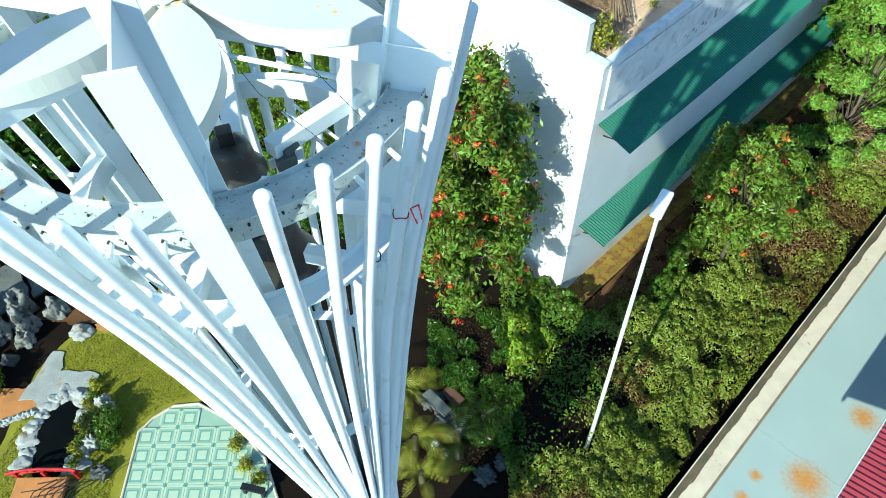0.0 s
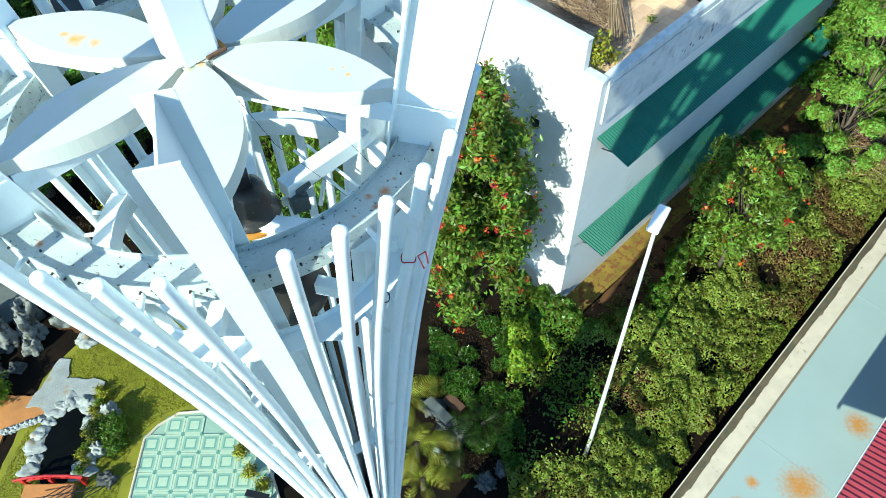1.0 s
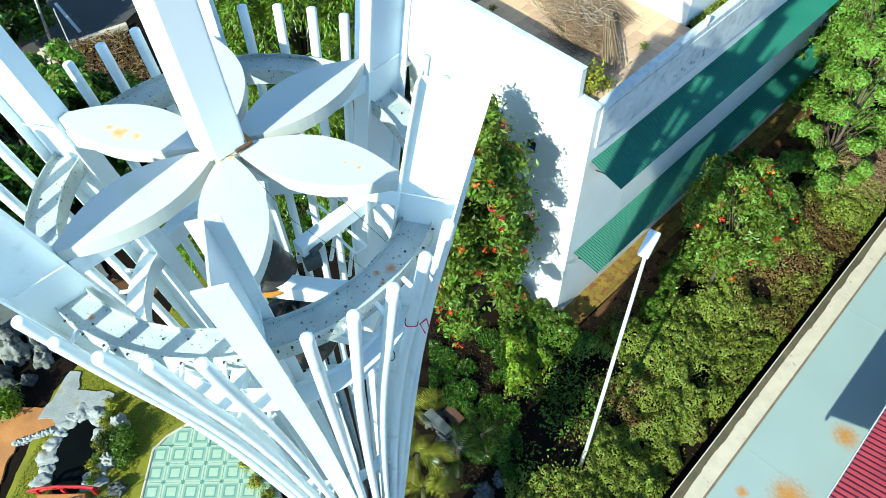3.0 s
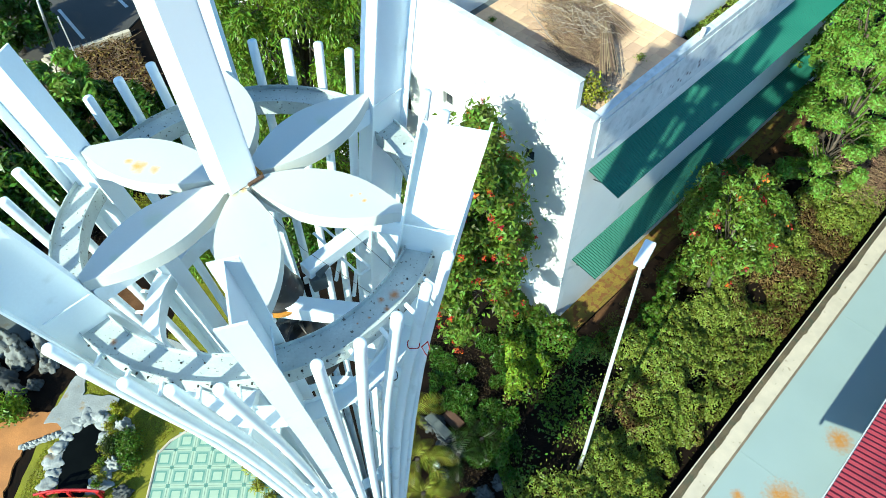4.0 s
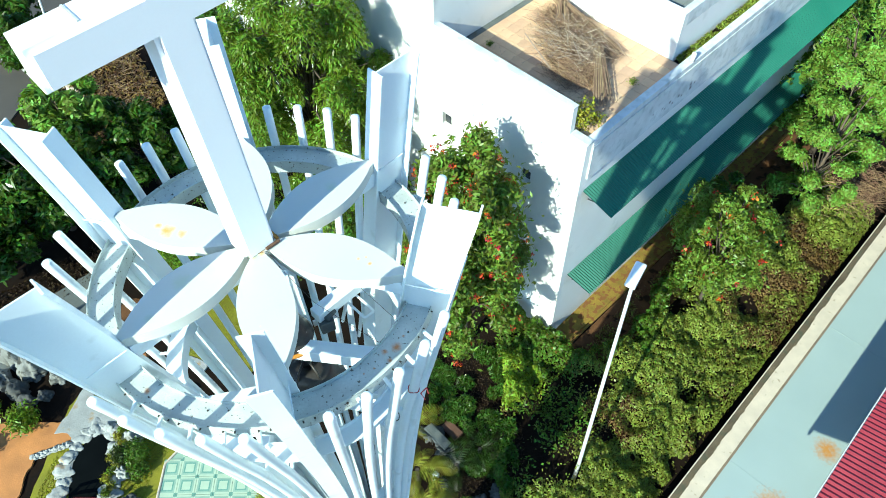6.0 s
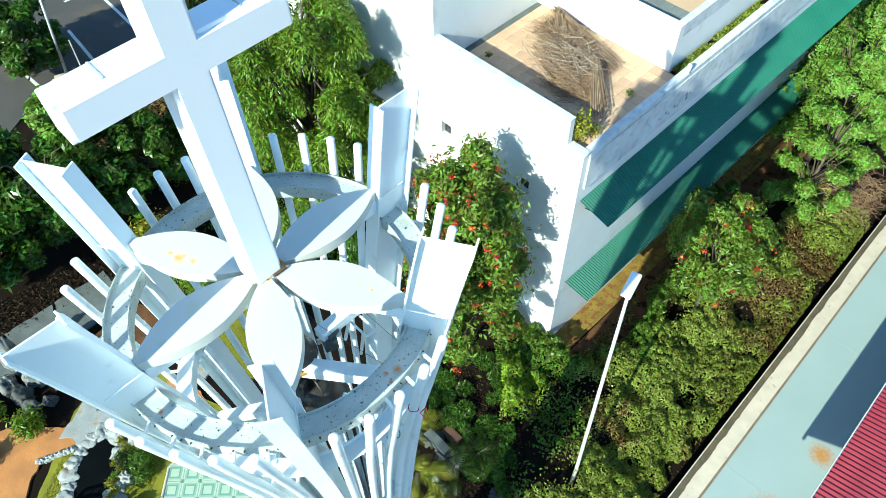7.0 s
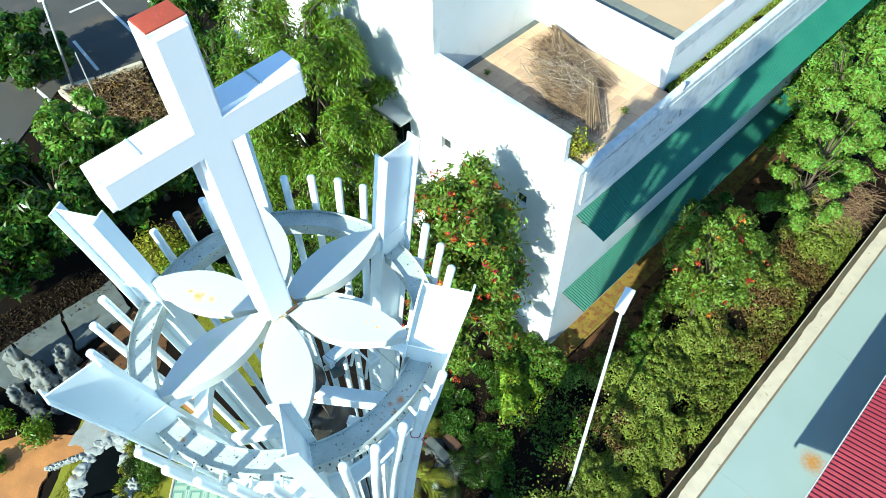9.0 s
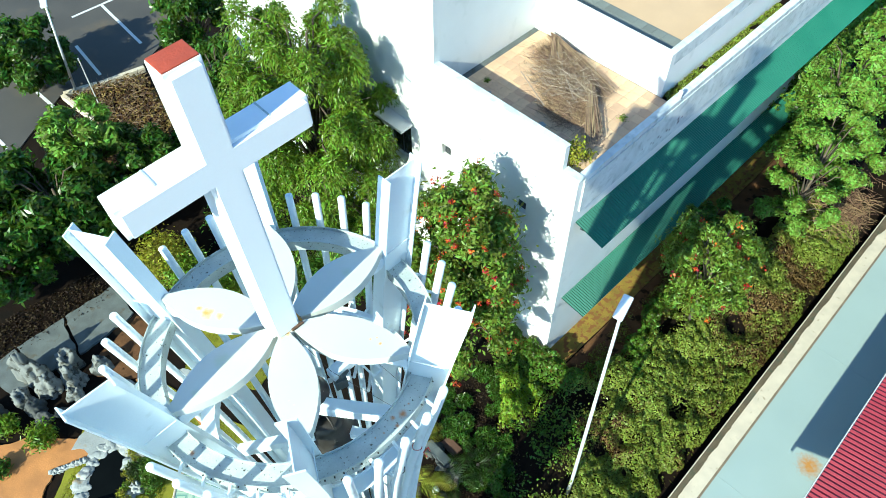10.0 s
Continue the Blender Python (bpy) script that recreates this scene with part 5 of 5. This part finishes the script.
# yellow plants on the plaza edge
for x, y in ((-3.6, 3.9), (-3.3, 3.4), (-3.45, 4.2), (-2.95, 3.1)):
    bush(x, y, 0.0, 0.2, 0.3, LEAF_Y, 220, 0.13, 0.03, "yellow-leaved plant on the plaza edge", "border_plant", "plant")

patch("bare_earth", jag([(-9.6, 7.6), (-8.4, 9.6), (-7.0, 9.4), (-7.2, 7.5), (-8.3, 7.35)]), -0.02, DIRT, "bare reddish brown earth behind the lawn", "ground", 0.015)
# footbridge over the pond with a red rail
bridge = thing("footbridge", (-7.85, 2.6, 0), "small orange footbridge with a red rail over the pond", "bridge")
part("deck", box((1.15, 1.5, 0.12), pose(-7.85, 2.42, 0.16), 0.02), ORANGE, bridge, "worn orange deck")
for y, z in ((3.22, 0.50), (3.30, 0.22)):
    part("rail", sweep([(-8.55, y - 0.08, z), (-8.2, y - 0.02, z + 0.05), (-7.8, y, z + 0.07), (-7.3, y, z + 0.04), (-7.0, y - 0.02, z)], 0.035, 8), REDPAINT, bridge, "red painted tube rail")
for k in range(8):
    x = -8.45 + 0.19 * k
    part("rail_brace", sweep([(x, 3.22, 0.50), (x + 0.11, 3.29, 0.22)], 0.016, 6), REDPAINT, bridge)
for x in (-8.45, -7.8, -7.1):
    part("rail_post", box((0.07, 0.07, 0.5), pose(x, 3.22, 0.15), 0.008), REDPAINT, bridge)
for k in range(7):
    x = -8.1 + 0.16 * k
    part("iron_rod", sweep([(x, 2.0, 0.25), (x + 0.35, 2.7, 0.55), (x + 0.75, 3.0, 0.5)], 0.012, 5), BLACKP, bridge)
for y in (2.45, 2.75):
    part("iron_rod", sweep([(-8.1, y, 0.42), (-6.8, y + 0.15, 0.5)], 0.012, 5), BLACKP, bridge)
bench = thing("garden_bench", (-3.0, 2.78, 0), "narrow dark metal bench on the plaza", "bench")
part("seat", box((0.55, 0.16, 0.05), pose(-3.0, 2.78, 0.32, 0, 0, -14), 0.01), BLACKP, bench)
for a in (-0.22, 0.22):
    part("leg", box((0.05, 0.14, 0.275), pose(-3.0 + a * 0.97, 2.78 - a * 0.24, 0.157, 0, 0, -14)), BLACKP, bench)

# grass blades of the lawn
gp = []
LAWN_IN = [(-9.3, 2.1), (-8.9, 5.0), (-8.5, 6.6), (-8.2, 7.1), (-7.0, 7.0), (-5.2, 6.1), (-4.1, 5.5), (-5.6, 5.0), (-6.3, 4.3), (-6.3, 1.2)]
while len(gp) < 16000:
    x, y = RT.uniform(-9.4, -4.0), RT.uniform(2.0, 7.2)
    if inside(x, y, LAWN_IN) and not (abs(x + 7.9) < 0.6 and 3.0 < y < 5.3):
        gp.append((x, y, 0.018))
gp = np.array(gp)
tagged(new("grass", raw_mesh("grass", leaf_cloud(gp, np.tile([0, 0, 1.0], (len(gp), 1)), 0.055, 0.022, 0.1, 0.3), 4, GRASS)), "short yellow-green lawn grass", "grass", kind="stuff")


# ---- palms at the tower foot ----
def frond(base, az, length, rise, droop, mat, parent):
    out = []
    n = 22
    c, s = math.cos(az), math.sin(az)
    line = [Vector(base) + Vector((c * length * q, s * length * q, rise * q - droop * q * q)) for q in (k / n for k in range(n + 1))]
    for k in range(2, n):
        d = (line[k + 1] - line[k - 1]).normalized()
        side = Vector((-s, c, 0))
        ll = length * 0.24 * math.sin(math.pi * (0.12 + 0.8 * k / n))
        for g in (-1, 1):
            t = line[k] + (side * g * 0.8 + d * 0.6 + Vector((0, 0, -0.25))) * ll
            w = d * length * 0.014
            out += [line[k] - w, line[k] + w, t + w * 0.3, t - w * 0.3]
    ob = new("frond", raw_mesh("frond", np.array([tuple(v) for v in out]), 4, mat))
    ob.parent, ob.matrix_parent_inverse = parent, Matrix.Translation(-parent.location)


def palm(x, y, trunk, length, count, mat, seed, label):
    rng = random.Random(seed)
    g = ground_z(x, y)
    t = thing("palm", (x, y, g), label, "palm")
    part("trunk", sweep([(x, y, g - 0.1), (x, y, g + trunk)], [0.07, 0.05], 9), BARK, t)
    for k in range(count):
        frond((x, y, g + trunk), 2.4 * k + rng.uniform(-0.2, 0.2), length * rng.uniform(0.8, 1.15), length * rng.uniform(0.6, 1.5), length * rng.uniform(0.9, 1.5), mat, t)


# leaf colours carry the light: yellow for sunlit palms, dark for shaded ones
palm(0.6, 3.8, 0.6, 0.95, 10, LEAF_Y, 1, "palm with feathered fronds coloured sunlit yellow near the tower")
palm(0.35, 5.0, 0.7, 0.85, 9, LEAF_Y, 2, "green palm with feathered fronds near the tower")
palm(1.6, 3.95, 0.5, 0.9, 10, LEAF_D, 3, "small palm with feathered fronds in the yard")
palm(2.2, 4.4, 0.4, 0.75, 10, LEAF_D, 4, "small palm in the yard, leaves coloured dark for shade")
palm(0.75, 3.0, 0.5, 0.8, 9, LEAF_Y, 5, "low yellow-green palm beside the tower foot")
for x, y, r in ((1.2, 3.7, 0.16), (1.55, 4.25, 0.3), (2.2, 3.1, 0.25), (0.95, 5.0, 0.28), (2.6, 3.4, 0.2), (1.3, 4.6, 0.22)):
    rock("rock", x, y, ground_z(x, y), r, r * 0.7, ROCK, int(x * 40), "grey stone among palms in the yard", group="yard rocks")

# ---- dry planter beside the road ----
litter = []
for k in range(620):
    x, y = RT.uniform(-13.5, -9.4), RT.uniform(17.6, 21.6)
    if not inside(x, y, [(-13.7, 20.1), (-12.1, 18.5), (-10.2, 17.4), (-9.2, 18.6), (-11.0, 21.6), (-12.6, 20.7)]):
        continue
    w, l = RT.uniform(0, 6.28), RT.uniform(0.15, 0.7)
    z = 0.05 + RT.uniform(0, 0.3)
    litter.append(((x, y, z), (x + l * math.cos(w), y + l * math.sin(w), z + RT.uniform(-0.05, 0.2)), RT.uniform(0.006, 0.016)))
sticks("dead_branches", litter, TWIG, "dead branches and twigs piled in the planter", "branches")
lp = np.array([(RT.uniform(-13.4, -9.0), RT.uniform(16.0, 21.4), 0.06 + RT.uniform(0, 0.28)) for k in range(7000)])
lp = lp[[inside(p[0], p[1], [(-13.7, 20.1), (-12.1, 18.5), (-11.2, 16.0), (-9.0, 16.0), (-9.0, 18.6), (-11.0, 21.6), (-12.6, 20.7)]) for p in lp]]
tagged(new("dry_leaves", raw_mesh("dry_leaves", leaf_cloud(lp, np.tile([0, 0, 1.0], (len(lp), 1)), 0.14, 0.07), 4, DRYLEAF)), "fallen dry brown leaves in the planter", "leaves", kind="stuff")
road_lamp = thing("street_lamp", (-13.5, 20.5, 0), "pale street lamp standing at the planter corner", "lamp")
part("pole", sweep([(-13.5, 20.5, -0.1), (-13.25, 20.5, 2.0), (-13.0, 20.55, 4.15)], [0.06, 0.05, 0.04], 10), PIPEM, road_lamp, smooth=True)
part("lamp_head", box((0.24, 0.5, 0.12), pose(-13.0, 20.5, 4.2, 6, 0, 20), 0.04), LAMPW, road_lamp)
solid("thin_post", sweep([(-12.1, 19.3, -0.1), (-12.05, 19.35, 2.6)], 0.025, 8), PIPEM, "thin metal post in the planter", "post")

# leaf-strewn bed behind the rockery
bed = np.array([(RT.uniform(-13.5, -8.0), RT.uniform(7.5, 13.0), RT.uniform(0.0, 0.06)) for k in range(7000)])
off = (bed[:, 0] + 11.56) * 0.62 - (bed[:, 1] - 9.4) * 0.78
bed = bed[(np.abs(off) < 0.75)]
tagged(new("leaf_litter", raw_mesh("leaf_litter", leaf_cloud(bed, np.tile([0, 0, 1.0], (len(bed), 1)), 0.11, 0.06), 4, LITTER)), "brown leaf litter on the bed behind the rockery", "leaves", kind="stuff")
# brown brush at the end of the yard
dead = []
for k in range(1500):
    x, y = 15.4 + RT.gauss(0, 0.75), 13.5 + RT.gauss(0, 0.7)
    w, l = RT.uniform(0, 6.28), RT.uniform(0.15, 0.6)
    if 0.73 * x - 0.68 * y > 2.75:
        continue
    z = ground_z(x, y) + 0.35 + RT.uniform(0, 0.6)
    dead.append(((x, y, z), (x + l * math.cos(w), y + l * math.sin(w), z + RT.uniform(-0.1, 0.15)), RT.uniform(0.005, 0.011)))
sticks("cut_branches", dead, BRUSH, "heap of cut brown branches at the end of the yard", "branches")
pot = thing("flower_pot", (1.02, 3.74, 0.0), "small terracotta pot with a pale blue cloth beside the palms", "pot")
rows = [[Vector((1.02 + r * math.cos(w), 3.74 + r * math.sin(w), z)) for w in (2 * math.pi * k / 16 for k in range(16))] for r, z in ((0.07, -0.02), (0.10, 0.16), (0.115, 0.17), (0.115, 0.20), (0.09, 0.20), (0.08, 0.06))]
part("bowl", strip_solid(rows), ORANGE, pot, smooth=True)
cloth = bmesh.new()
bmesh.ops.create_icosphere(cloth, subdivisions=3, radius=0.1, matrix=Matrix.Translation((1.05, 3.78, 0.22)))
for v in cloth.verts:
    v.co += Vector((1, 1, 0.5)) * 0.05 * noise.noise(v.co * 14)
part("cloth", cloth, LAMPW, pot, "crumpled pale cloth", smooth=True)
# paved corner beside the palms
walk_bm = box((0.8, 0.25, 0.3), pose(1.12, 4.85, 0.08, 0, 0, -48), 0.02)
solid("garden_step", walk_bm, CONCRETE, "pale concrete step beside the palms", "step", kind="structure")
solid("brick_paving", box((0.55, 0.32, 0.22), pose(1.5, 5.1, -0.06, 0, 0, -48), 0.02), BRICKM, "worn red brick paving beside the palms", "paving", kind="structure")

for outline in ([(-6.6, 6.95), (-6.5, 6.55), (-5.9, 6.15), (-5.6, 5.85), (-5.2, 6.05), (-5.6, 6.6)], [(-7.9, 7.35), (-7.5, 7.1), (-7.1, 7.25), (-7.3, 7.6)]):
    patch("orange_bed", jag(outline), 0.0, ORANGE, "orange earth bed behind the lawn", "ground", 0.02)
rock("rock", -8.2, 7.1, 0, 0.3, 0.16, ROCKP, 95, "long pale stone lying at the back of the lawn", crag=0.5)

back = np.array([(RT.uniform(-6.7, -3.5), RT.uniform(6.9, 11.4), 0.03) for k in range(9000)])
back = back[[inside(p[0], p[1], [(-6.5, 7.75), (-6.35, 9.4), (-6.7, 11.4), (-4.2, 11.4), (-3.5, 8.5), (-4.2, 6.9), (-5.4, 7.3)]) for p in back]]
tagged(new("grass", raw_mesh("grass", leaf_cloud(back, np.tile([0, 0, 1.0], (len(back), 1)), 0.055, 0.022, 0.1, 0.3), 4, GRASS)), "short lawn grass behind the tower", "grass", kind="stuff")

# ---- tiles of the plaza ----
TM = tile_mesh(0.47)
for j in range(-4, 12):
    for k in range(0, 10):
        x, y = -6.0 + 0.47 * k + 0.2, -0.05 + 0.47 * j
        if all(inside(x + a, y + c, PLAZA) for a in (-0.15, 0.15) for c in (-0.15, 0.15)):
            t = new("tile", TM)
            t.location = (x, y, -0.001)
            t.parent = plaza
